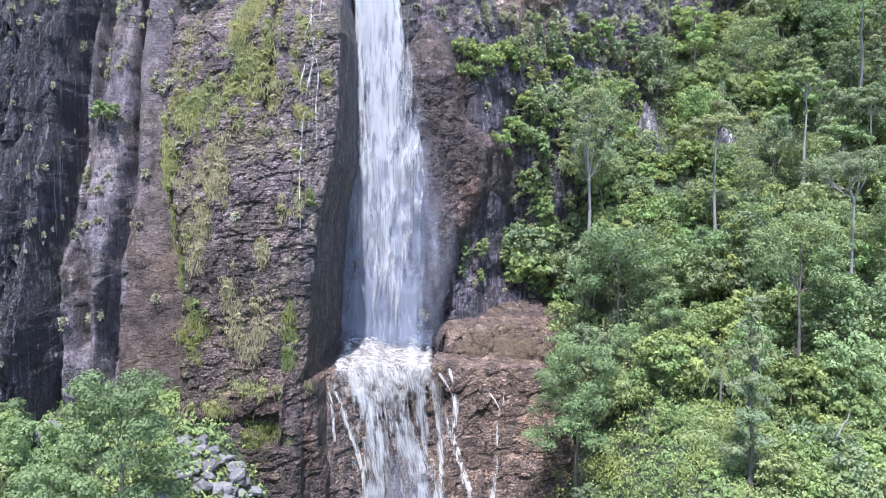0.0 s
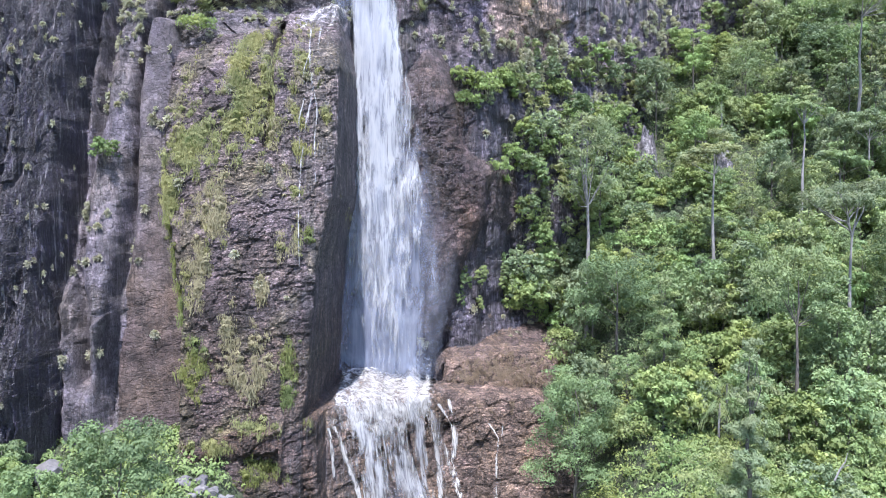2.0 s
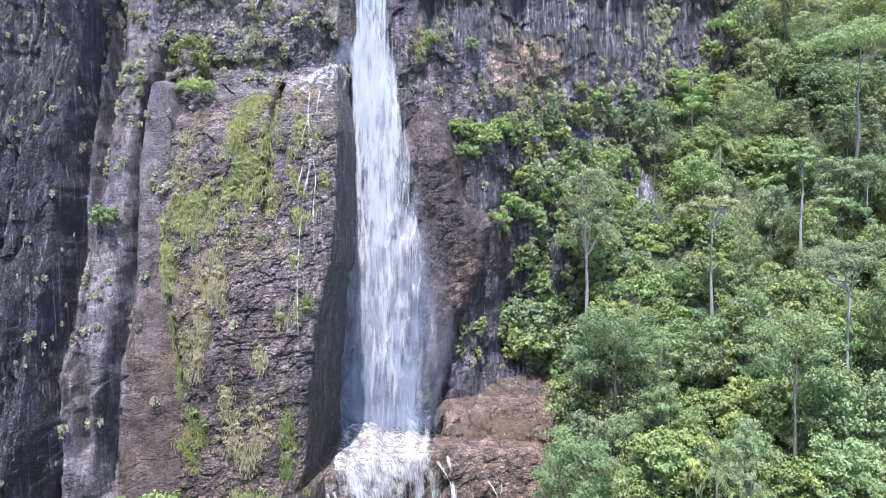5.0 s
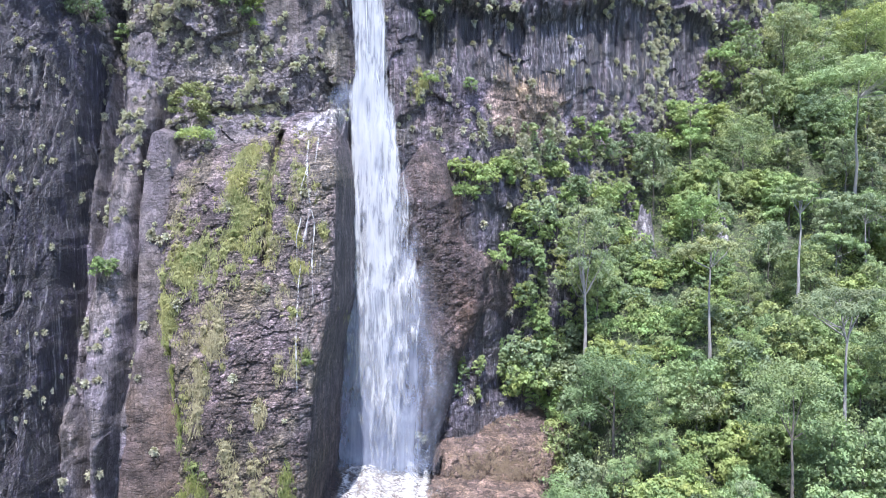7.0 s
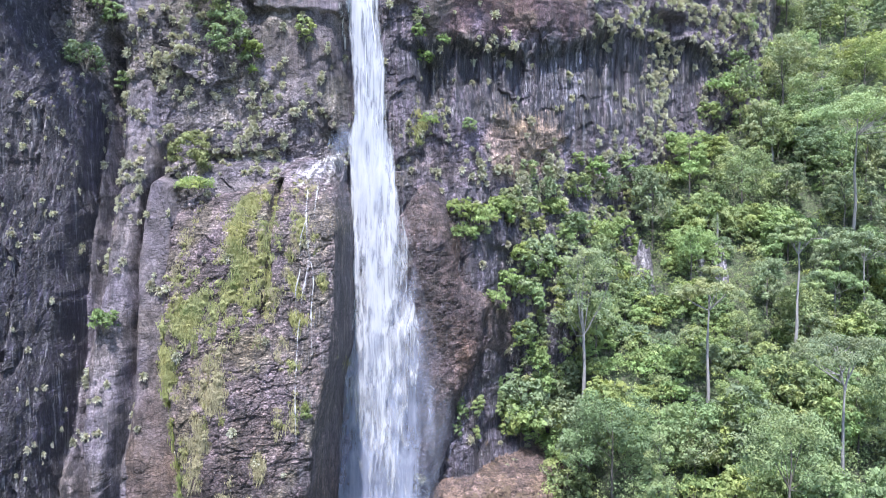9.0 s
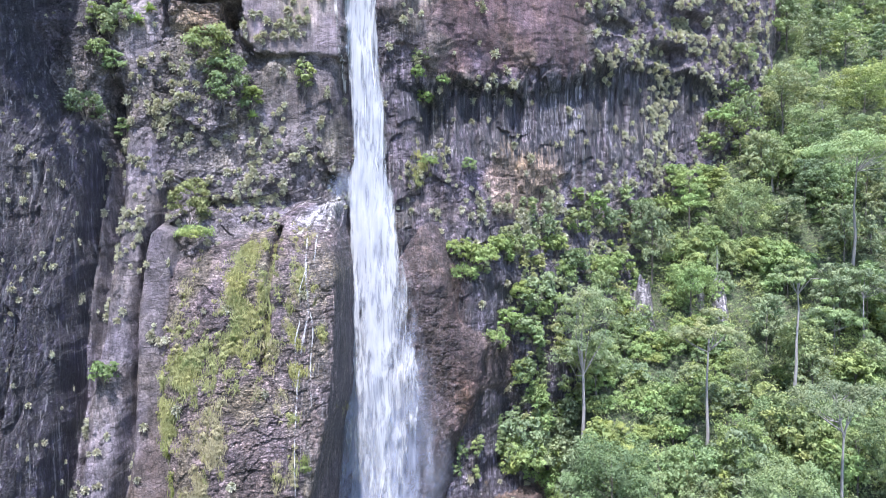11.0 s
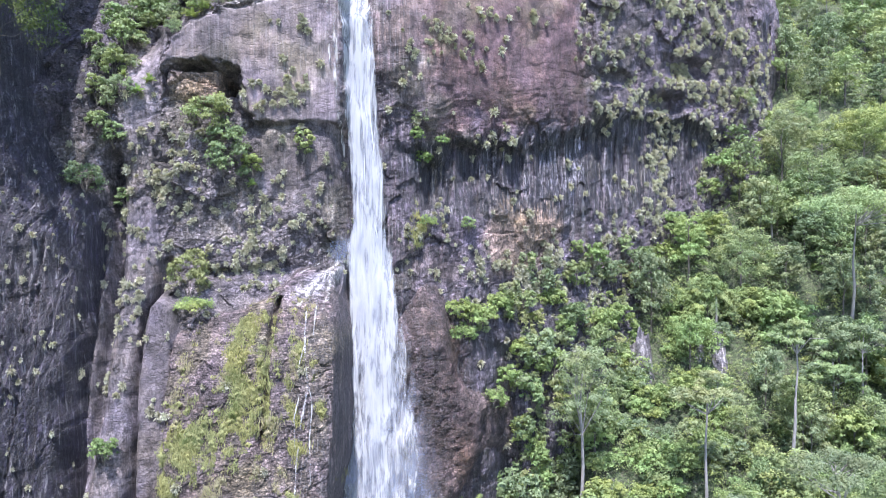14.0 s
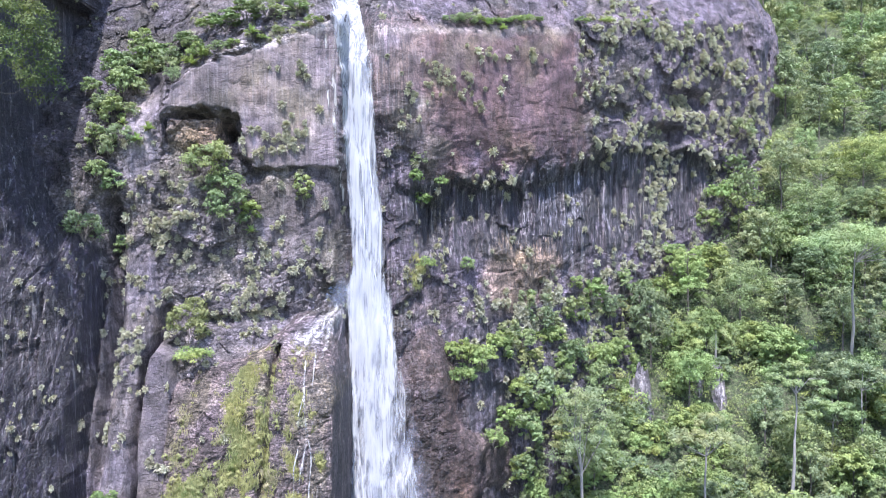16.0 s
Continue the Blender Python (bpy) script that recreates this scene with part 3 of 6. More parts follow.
        y = y + bedded * (0.12 * (step - 0.5) + 0.09 * fbm((x + 0.3 * z) / 1.9, (z - 0.22 * x) / 0.42, 45, 4, 0.6))
        lv, border = cells(x / 2.6, (z - 0.15 * x) / 1.9, 51)
        lv_r, border_r = cells(x / 1.5 + 0.25 * fbm(x, z / 6, 52, 2), z / 7.5, 53)
        rib = np.clip(ribs, 0, 1)
        lv, border = lv * (1 - rib) + lv_r * rib * 1.3, border * (1 - rib) + border_r * rib
        y = y + (1 - 0.75 * calm) * (1 - 0.5 * (is_in[5] + is_in[10])) * ((0.24 + 0.22 * (is_in[8] + is_in[9]) + 0.3 * is_in[4]) * lv + 0.12 * np.exp(-(border / 0.05) ** 2))
        lvb, bb = cells(x / 3.2 + 0.3 * fbm(x, z / 3, 62, 2), (z - 0.3 * x) / 4.2, 63)
        lvg, _ = cells(x / 0.9 + 0.25 * fbm(x / 2, z / 5, 66, 2), z / 9, 67)
        y = y + (is_in[0] + 0.3 * is_in[1]) * (0.9 * lvg + 0.5 * fbm(x / 0.35, z / 3.5, 70, 3, 0.6))
        rough_wall = 0.12 * is_in[0] + 0.5 * is_in[5] + 0.45 * is_in[10] + 0.5 * is_in[6] + 0.5 * is_in[1] + 0.16 * is_in[7] + 0.25 * is_in[3]
        y = y + (1 - 0.85 * calm) * rough_wall * (1.0 * lvb + 0.2 * np.exp(-(bb / 0.05) ** 2) + 0.55 * fbm(x / 2.2, z / 1.8, 64, 4, 0.6))
        lvc, bc = cells(x / 7.5 + 0.35 * fbm(x / 3, z / 3, 68, 3), (z - 0.25 * x) / 8.5, 69)
        y = y + (1 - smooth01(calm, 0.02, 0.25)) * (is_in[5] + 0.55 * is_in[10] * smooth01(poly_distance(wx, wz, BAND), -1, 3)) * (1.7 * lvc + 0.2 * np.exp(-(bc / 0.04) ** 2))
        lv2, _ = cells(x / 0.95, (z - 0.15 * x) / 0.7, 57)
        y = y + (1 - 0.8 * calm) * 0.13 * lv2
        y = y + (0.2 - 0.14 * calm) * fbm(x / 1.4, z / 2.4, 61, 3, 0.5)
    return y, region, (ribs, bedded, calm, wx, wz)


line_x = np.concatenate([np.arange(-90, -56, 1.0), np.arange(-56, -44, 0.13), np.arange(-44, 30, 0.19), np.arange(30, 86, 0.3)])
line_z = np.concatenate([np.arange(-4, 4, 0.5), np.arange(4, 124, 0.2), np.arange(124, 142, 0.6)])
NX, NZ = len(line_x), len(line_z)
gx, gz = np.meshgrid(line_x, line_z)
gy, gregion, (_, g_bedded, g_calm, g_wx, g_wz) = cliff(gx, gz)


def cliff_y(x, z):
    """The finished cliff's depth between its grid points."""
    u = np.clip(np.interp(x, line_x, np.arange(NX)), 0, NX - 1.001)
    v = np.clip(np.interp(z, line_z, np.arange(NZ)), 0, NZ - 1.001)
    i, j = u.astype(int), v.astype(int)
    fu, fv = u - i, v - j
    return (gy[j, i] * (1 - fu) + gy[j, i + 1] * fu) * (1 - fv) + (gy[j + 1, i] * (1 - fu) + gy[j + 1, i + 1] * fu) * fv


# ---- the ground: one sheet from the valley up to the plateau ----
def ground_z(x, y):
    right = np.interp(y, [-3000, -300, -60, 40, 60, 72, 90, 105, 118, 128, 140, 150, 168, 185, 200, 240, 300, 600, 3000], [-70, -60, -40, 0, 8, 13, 16, 21, 31, 41, 53, 65, 87, 106, 122, 160, 195, 240, 240])
    left = np.interp(y, [-3000, -300, -60, 40, 55, 66, 80, 90, 100], [-70, -60, -40, 2, 7, 11, 15, 19, 19])
    middle = np.interp(y, [-3000, -300, -60, 40, 60, 80, 100, 120], [-70, -62, -44, -8, -5, -2, 0, 0])
    a, b = smooth01(x, -26, -12), smooth01(x, 14, 28)
    z = (left * (1 - a) + middle * a) * (1 - b) + right * b
    z = z + 1.2 * fbm(x / 14, y / 14, 91, 3) * (np.abs(y) < 400)
    wall = base_wall(x, np.full(np.shape(x), 90.0)) + 16
    plateau = 122 + 10 * smooth01(y, 150, 400) + 2 * fbm(x / 30, y / 30, 95, 2)
    behind = smooth01(y, wall, wall + 3) * (1 - smooth01(x, 64, 84))
    return z * (1 - behind) + plateau * behind


# rock colours: each region's own stone, then rust, moss, pale lime, painted shade and sheen
# gully (first) and ledge (fifth) stones are set darker to include some shade
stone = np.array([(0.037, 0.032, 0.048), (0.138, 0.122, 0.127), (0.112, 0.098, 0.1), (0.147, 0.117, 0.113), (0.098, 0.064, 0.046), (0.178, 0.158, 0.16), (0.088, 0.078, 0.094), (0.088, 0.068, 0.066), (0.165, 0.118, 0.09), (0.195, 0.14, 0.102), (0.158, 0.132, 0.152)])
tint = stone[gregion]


def blend_in(mask, colour):
    global tint
    mask = np.clip(mask, 0, 1)[..., None]
    tint = tint * (1 - mask) + np.array(colour) * mask


patchy = fbm(gx / 4, gz / 6, 71, 4)
# sunlit wet shelf by the fall: its bright sheen painted as pale grey
blend_in(np.exp(-((gx + 16.0) / 3.6) ** 2 - ((gz - 73.2 - 0.45 * (gx + 16)) / 1.6) ** 2) * (0.75 + 0.8 * patchy), (0.40, 0.39, 0.40))
# browner stone towards the buttress's foot, deepened to carry the shade there
blend_in((gregion == 3) * smooth01(48 - gz + 10 * patchy, 0, 24) * 0.85, (0.098, 0.069, 0.053))
blend_in((gregion == 2) * smooth01(48 - gz + 8 * patchy, 0, 14) * 0.9, (0.088, 0.064, 0.052))
g_dome = 1 - smooth01(poly_distance(g_wx, g_wz, DOME) + 5.5 * fbm(gx / 6, gz / 5, 73, 4), -1.5, 1.5)
blend_in(g_dome * (0.92 + 0.2 * patchy), (0.128, 0.080, 0.077))
blend_in(g_dome * (1 - smooth01(gx + 4 * patchy, -5, 3)) * 0.6, (0.20, 0.16, 0.148))
blend_in(np.exp(-((gz - 95.2) / 1.4) ** 2) * smooth01(gx, 2, 5) * (1 - smooth01(gx, 17, 24)) * 0.7, (0.15, 0.10, 0.098))
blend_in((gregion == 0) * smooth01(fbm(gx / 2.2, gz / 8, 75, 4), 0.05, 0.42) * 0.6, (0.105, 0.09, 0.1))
# deep shade of the upper-left gully, painted as a dark tint
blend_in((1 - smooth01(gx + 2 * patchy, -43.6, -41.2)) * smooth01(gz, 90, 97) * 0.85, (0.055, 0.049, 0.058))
# wall under the top slab's overhang: its shadow painted in dark brown
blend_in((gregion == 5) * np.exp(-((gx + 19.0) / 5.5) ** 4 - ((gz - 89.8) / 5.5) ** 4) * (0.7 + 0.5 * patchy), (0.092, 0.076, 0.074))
blend_in(np.exp(-((gx + 40.5) / 2.8) ** 4 - ((gz - 100) / 8) ** 4) * 0.7, (0.25, 0.22, 0.222))
blend_in(np.exp(-((gx + 2.0) / 1.6) ** 2 - ((gz - 106.5) / 1.0) ** 2) * 0.8, (0.42, 0.36, 0.32))
blend_in(np.exp(-((gz - 117.6 - 0.17 * np.clip(gx + 4, 0, 60)) / 0.7) ** 2) * (gx > -9) * (gx < 24) * 0.6, (0.36, 0.31, 0.28))
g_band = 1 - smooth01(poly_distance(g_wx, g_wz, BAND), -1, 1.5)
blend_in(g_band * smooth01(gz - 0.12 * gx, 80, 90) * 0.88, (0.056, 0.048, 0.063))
blend_in(g_band * smooth01(fbm(gx / 0.7, gz / 15, 78, 3), 0.2, 0.42) * 0.8, (0.25, 0.235, 0.25))
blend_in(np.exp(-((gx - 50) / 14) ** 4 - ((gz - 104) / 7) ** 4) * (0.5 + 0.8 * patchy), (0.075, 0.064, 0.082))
blend_in(np.exp(-((gx - 27) / 7) ** 2 - ((gz - 88) / 9) ** 2) * smooth01(fbm(gx / 0.8, gz / 16, 77, 3), 0.08, 0.34), (0.36, 0.36, 0.40))
blend_in((1 - smooth01(poly_distance(g_wx, g_wz, BROWN), -1, 0.8)) * 0.92, (0.36, 0.268, 0.2))
blend_in(np.exp(-((gx - 4.5) / 2.2) ** 2 - ((gz - 45) / 6) ** 2) * 0.5, (0.22, 0.13, 0.08))
blend_in(np.exp(-((gx - 3.0) / 2.0) ** 2 - ((gz - 60) / 5) ** 2) * 0.45, (0.22, 0.13, 0.08))
blend_in(np.exp(-((gx + 33.2) / 3.3) ** 4 - ((gz - 100.4) / 2.4) ** 4) * 0.95, (0.40, 0.285, 0.19))
blend_in(np.exp(-((gx + 1.5) / 5.5) ** 2 - ((gz - 67) / 10) ** 2) * (0.6 + 0.5 * patchy), (0.088, 0.064, 0.057))
blend_in((gregion == 5) * (1 - smooth01(poly_distance(g_wx, g_wz, TOP_SLAB), -1.0, 0.5)) * 0.85, (0.205, 0.168, 0.16))
blend_in((gregion == 5) * (1 - smooth01(poly_distance(g_wx, g_wz, TOP_SLAB), -1.0, 0.5)) * smooth01(fbm(gx / 14, (gz - 0.25 * gx) / 1.3, 79, 3), 0.0, 0.4) * 0.6, (0.13, 0.105, 0.105))
# shaded, overgrown rock left of the top slab, its shade put in the tint
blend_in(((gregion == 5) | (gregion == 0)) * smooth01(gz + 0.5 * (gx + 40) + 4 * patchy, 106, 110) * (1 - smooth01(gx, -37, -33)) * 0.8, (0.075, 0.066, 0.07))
blend_in((gregion == 5) * np.exp(-((gz - 116.6 - 0.36 * (gx + 16)) / 0.9) ** 2) * (gx > -34) * (0.6 + 0.6 * patchy), (0.36, 0.335, 0.32))
g_moss = smooth01(fbm(gx / 3, gz / 5, 81, 4), 0.12, 0.5) * (gregion == 3) * 0.4
blend_in(g_moss, (0.15, 0.14, 0.06))
mottled = 0.75 + 0.9 * fbm(gx / 0.9, gz / 1.6, 83, 3)
for px, pz, rx, rz, pk in PATCHES:
    blend_in(np.exp(-((gx - px) / rx) ** 2 - ((gz - pz) / rz) ** 2) * mottled * 0.45, ((0.16, 0.15, 0.075), (0.20, 0.175, 0.12), (0.10, 0.12, 0.05))[pk])
blend_in(smooth01(fbm(gx / 5, gz / 5, 85, 4), 0.1, 0.5) * ((gregion == 10) | (gregion == 5)) * 0.35, (0.14, 0.135, 0.075))
wet = np.clip(0.75 * (gregion == 0) + 0.5 * (gregion == 6) + (1 - smooth01(poly_distance(g_wx, g_wz, BAND), -1, 2)) * 0.9 + 0.25 * (gregion == 1) + 0.15 * ((gregion == 10) | (gregion == 5)) * smooth01(poly_distance(g_wx, g_wz, DOME), -1, 2), 0, 1)
wet = np.clip(wet + np.exp(-((gx + 10) / 7) ** 2) * 0.6 * (1 - 0.75 * (gregion == 5)), 0, 1) * (1 - 0.7 * np.exp(-((gx + 16.0) / 3.6) ** 2 - ((gz - 73.2) / 2.0) ** 2))

quad_id = np.arange(NX * NZ).reshape(NZ, NX)
quads = np.stack([quad_id[:-1, :-1], quad_id[:-1, 1:], quad_id[1:, 1:], quad_id[1:, :-1]], -1).reshape(-1, 4)
quad_region = np.where((ground_z(gx, gy - 4) > gz + 3)[1:, 1:], -1, gregion[:-1, :-1]).ravel()
cliff_points = np.stack([gx, gy, gz], -1).reshape(-1, 3)
LABELS = {
    0: "dark wet cliff wall with vertical ribs and tufts", 1: "tall grey rock pillar between two deep cracks", 2: "smooth grey-brown leaning rock slab",
    3: "bulging bedded rock buttress with yellow moss beside the waterfall", 4: "brown layered rock ledge at the buttress's foot", 5: "grey upper cliff wall dotted with tussocks, with a shallow cave",
    6: "dark wet alcove wall behind the falling water", 7: "rusty red-brown rock face beside the waterfall", 8: "rounded brown rock boss above the ledge",
    9: "brown stepped rock terrace that the water breaks on", 10: "purple-brown high cliff wall with an overhang and dark drip streaks"}
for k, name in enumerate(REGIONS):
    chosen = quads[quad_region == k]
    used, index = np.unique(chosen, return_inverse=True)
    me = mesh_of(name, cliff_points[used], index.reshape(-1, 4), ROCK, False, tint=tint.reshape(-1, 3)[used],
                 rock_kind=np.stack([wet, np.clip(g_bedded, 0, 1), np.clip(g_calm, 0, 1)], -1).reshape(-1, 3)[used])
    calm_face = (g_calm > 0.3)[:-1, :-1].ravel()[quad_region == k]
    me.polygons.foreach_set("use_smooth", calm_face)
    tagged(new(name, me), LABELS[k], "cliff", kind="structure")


# ---- the ground's faces ----
def graded(lo, hi, step, far):
    mid = np.arange(lo, hi + 0.1, step)
    out = np.geomspace(step * 2, far, 16)
    return np.concatenate([(lo - out)[::-1], mid, hi + out])


ax, ay = np.meshgrid(graded(-90, 130, 2.0, 2600), graded(20, 230, 2.0, 2600))
ids = np.arange(ax.size).reshape(ax.shape)
ground_faces = np.stack([ids[:-1, :-1], ids[:-1, 1:], ids[1:, 1:], ids[1:, :-1]], -1).reshape(-1, 4)
ground_me = mesh_of("ground", np.stack([ax, ay, ground_z(ax, ay)], -1).reshape(-1, 3), ground_faces, GROUND, True)
tagged(new("ground", ground_me), "green overgrown hillside and valley floor below the cliff", "ground", kind="structure")


# ---- plants ----
def leaf_cloud(rng, clumps, per_clump, size, droop=0.3):
    """Single leaves on the outer shells of many clumps: vertices, triangles and a tint for each vertex.
    clumps: rows of x, y, z, radius, flatness."""
    verts, tints = [], []
    for cx, cy, cz, r, flat, *own in clumps:
        n = max(7, int(per_clump * r * r))
        d = rng.normal(size=(n, 3))
        d /= np.linalg.norm(d, axis=1)[:, None] + 1e-9
        d[:, 2] = np.where((d[:, 2] < -0.35) & (rng.random(n) < 0.8), -d[:, 2], d[:, 2])
        rad = r * np.clip(0.88 + 0.22 * rng.normal(size=n), 0.2, 1.6)
        p = np.array((cx, cy, cz)) + d * rad[:, None] * (1, 1, flat)
        nrm = d + 0.34 * rng.normal(size=(n, 3)) + (0, -0.1, 0.2)
        nrm /= np.linalg.norm(nrm, axis=1)[:, None] + 1e-9
        u = np.cross(nrm, rng.normal(size=(n, 3)))
        u /= np.linalg.norm(u, axis=1)[:, None] + 1e-9
        u[:, 2] -= droop
        v = np.cross(nrm, u)
        s = size * (0.6 + 0.8 * rng.random(n))[:, None]
        tri = np.stack([p + u * s * 0.75, p - u * s * 0.45 + v * s * 0.42, p - u * s * 0.45 - v * s * 0.42], 1)
        verts.append(tri.reshape(-1, 3))
        # a clump's upper leaves are tinted a little lighter, as if lit from above
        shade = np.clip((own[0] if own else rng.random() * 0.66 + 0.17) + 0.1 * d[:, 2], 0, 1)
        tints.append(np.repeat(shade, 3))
    verts = np.concatenate(verts)
    return verts, np.arange(len(verts)).reshape(-1, 3), np.concatenate(tints)


def crown_clumps(rng, width, height, n, kind="dome"):
    """Clumps of a crown: n lobes as billowing heads, each covered with small tufts; rows of x, y, z, radius, flatness, tint."""
    rows, half = [], width * 0.5
    for i in range(n):
        a, q = 2.4 * i + rng.random() * 1.2, (i + 0.5) / n
        if kind == "dome":
            h = 0.12 + 0.76 * q ** 0.8
            rr, r = half * 0.70 * np.sqrt(max(0.02, 1 - (1.25 * h - 0.3) ** 2)) * (0.8 + 0.3 * rng.random()), half * (0.30 + 0.16 * rng.random())
        elif kind == "column":
            h = 0.03 + 0.9 * q
            rr, r = half * 0.55 * (0.5 + 0.6 * rng.random()) * (1.1 - 0.75 * h), half * (0.42 + 0.2 * rng.random()) * (1.1 - 0.5 * h)
        else:
            rr, r = half * np.sqrt(rng.random()) * 0.85, half * (0.20 + 0.13 * rng.random())
            h = 0.35 + 0.55 * (1 - (rr / half) ** 2) * (0.6 + 0.4 * rng.random())
        lx, ly, lz, mood = rr * np.cos(a), rr * np.sin(a), h * height, 0.16 + 0.55 * rng.random()
        flat = (0.85 if kind == "dome" else 0.7 if kind == "column" else 0.42) * (0.85 + 0.3 * rng.random())
        for _ in range(11 if kind != "layered" else 8):
            d = rng.normal(size=3)
            d /= np.linalg.norm(d) + 1e-9
            d[2] = abs(d[2]) if rng.random() < 0.75 else d[2]
            rows.append((lx + d[0] * r * 0.78, ly + d[1] * r * 0.78, lz + d[2] * r * 0.78 * flat, r * (0.30 + 0.22 * rng.random()), 0.75, mood + 0.24 * rng.normal()))
    return rows


def tree(rng, name, height, width, crown_height, kind="dome", leaf=None, bark=None, leaves=5200, size=0.27, label="", lean=(0, 0), lobes=None, bare=0):
    """A tree: tapered trunk with limbs, and a crown of single leaves in tufts and lobes."""
    leaf, bark = leaf or LEAF, bark or BARK_DARK
    root = new(name)
    base = height - crown_height
    rows = crown_clumps(rng, width, crown_height, lobes or int(9 + width * 0.9), kind)
    rows = [(x + lean[0] * (base + z) / height, y + lean[1] * (base + z) / height, z + base, r, f, t) for x, y, z, r, f, t in rows]
    area = sum(row[3] ** 2 for row in rows)
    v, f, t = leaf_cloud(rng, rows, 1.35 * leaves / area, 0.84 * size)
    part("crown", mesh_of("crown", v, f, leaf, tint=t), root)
    r0 = 0.0085 * height + 0.05
    ks = np.linspace(-0.03, 1, 7)
    wob = rng.normal(size=(7, 2)) * 0.012 * height
    line = [(lean[0] * k + wob[i, 0] * k, lean[1] * k + wob[i, 1] * k, k * height * 0.86) for i, k in enumerate(ks)]
    pieces = [tube(line, [r0 * (1.25 - k) for k in ks], 8)]
    for x, y, z, *_ in rows[:: max(1, len(rows) // (8 + bare))]:
        k = max(0.25, (base + (rng.random() if bare > 3 else 0.32 if kind == "layered" else 0.1) * 0.9 * crown_height) / height / 0.86, min(0.8, (z / height) * 0.72))
        s = np.array([np.interp(k, ks, [p[i] for p in line]) for i in range(3)])
        e = np.array((x, y, z)) * (1, 1, 1.02 if bare else 1)
        mid = (s + e) / 2 + (0.02 * height * rng.normal(), 0, 0.02 * height * rng.normal())
        pieces.append(tube([s, mid, e], [r0 * (0.4 if bare > 3 else 0.28), r0 * (0.26 if bare > 3 else 0.16), r0 * 0.07], 5))
    v, f = joined(pieces)
    part("trunk", mesh_of("trunk", v, f, bark, True), root)
    return tagged(root, label, "tree")


def shrub(rng, name, width, height, leaf, leaves=1100, size=0.3, label="", clumps=20):
    root = new(name)
    rows = [(x, y, z + 0.05 * height, r * 1.15, f, t) for x, y, z, r, f, t in crown_clumps(rng, width, height * 0.85, max(6, clumps // 2))]
    area = sum(row[3] ** 2 for row in rows)
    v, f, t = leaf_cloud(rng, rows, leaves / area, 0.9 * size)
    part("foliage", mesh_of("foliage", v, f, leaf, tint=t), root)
    stems = [tube([(0, 0, -0.4), (x * 0.4, y * 0.4, z * 0.5), (x, y, z)], [0.07, 0.05, 0.02], 4) for x, y, z, *_ in rows[::max(1, len(rows) // 5)]]
    v, f = joined(stems)
    part("stem", mesh_of("stem", v, f, BARK_DARK, True), root)
    return tagged(root, label, "shrub")


def tuft_arrays(rng, blades, length, spread, hang):
    """Thin blades hanging down a wall that faces -y: vertices, triangles, tint."""
    root = np.stack([rng.normal(size=blades) * spread, -0.12 * rng.random(blades), rng.normal(size=blades) * spread], -1)
    tip = root + np.stack([rng.normal(size=blades) * 0.16, -0.1 - 0.25 * rng.random(blades), 0.3 - hang * (0.5 + rng.random(blades))], -1) * length
    side = np.stack([np.ones(blades), rng.normal(size=blades) * 0.5, rng.normal(size=blades) * 0.3], -1) * 0.036 * length
    verts = np.stack([root + side, root - side, tip], 1).reshape(-1, 3)
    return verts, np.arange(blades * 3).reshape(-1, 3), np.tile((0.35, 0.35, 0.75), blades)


def many(rng, arrays, places, sizes):
    """Copies of small plants joined into one set of arrays."""
    verts, faces, tints, at = [], [], [], 0
    for p, s in zip(places, sizes):
        v, f, t = arrays[rng.integers(len(arrays))]
        a = rng.normal() * 0.4
        turn = np.array(((np.cos(a), -np.sin(a), 0), (np.sin(a), np.cos(a), 0), (0, 0, 1)))
        verts.append(v @ turn.T * s + p)
        faces.append(f + at)
        tints.append(np.clip(t * 0.75 + rng.normal() * 0.22 + 0.12, 0, 1))
        at += len(v)
    return np.concatenate(verts), np.concatenate(faces), np.concatenate(tints)


rng = np.random.default_rng(7)


def fits(x, y, margin=6.0):
    return np.abs(x) < 0.60 * y + margin


# tussocks on the walls
def mop_arrays(leaves, radius, size):
    """A round mop of fine drooping blades; the paler top is shading put in the tint."""
    v, f, t = leaf_cloud(rng, [(0, -0.3 * radius, 0, radius, 0.95)], leaves / radius ** 2, size, 0.45)
    off = v + (0, 0.3 * radius, 0)
    v = v - off * (1 - np.minimum(1, 1.1 * radius / (np.linalg.norm(off, axis=1)[:, None] + 1e-9)))
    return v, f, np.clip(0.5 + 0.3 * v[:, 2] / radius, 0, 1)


def tussock_arrays(blades, radius):
    """A grass tussock: blades that fan out of one root into a shaggy puff with a drooping skirt."""
    d = rng.normal(size=(blades, 3))
    d /= np.linalg.norm(d, axis=1)[:, None] + 1e-9
    d[:, 1] = -np.abs(d[:, 1])
    long = radius * (0.55 + 0.65 * rng.random(blades))[:, None]
    tip = d * long - (0.1 + 0.45 * rng.random(blades)[:, None]) * long * (0, 0, 1)
    side = np.cross(d, rng.normal(size=(blades, 3)))
    side = side / (np.linalg.norm(side, axis=1)[:, None] + 1e-9) * radius * (0.05 + 0.09 * rng.random(blades)[:, None])
    verts = np.concatenate([[(0, 0.05, 0)], tip - side, tip + side])
    i = 1 + np.arange(blades)
    # pale top, dark underside and dark root: the puff's shading, put in its tint
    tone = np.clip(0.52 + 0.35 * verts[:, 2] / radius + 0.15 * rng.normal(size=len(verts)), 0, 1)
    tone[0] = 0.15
    return verts, np.stack([0 * i, i, i + blades], -1), tone


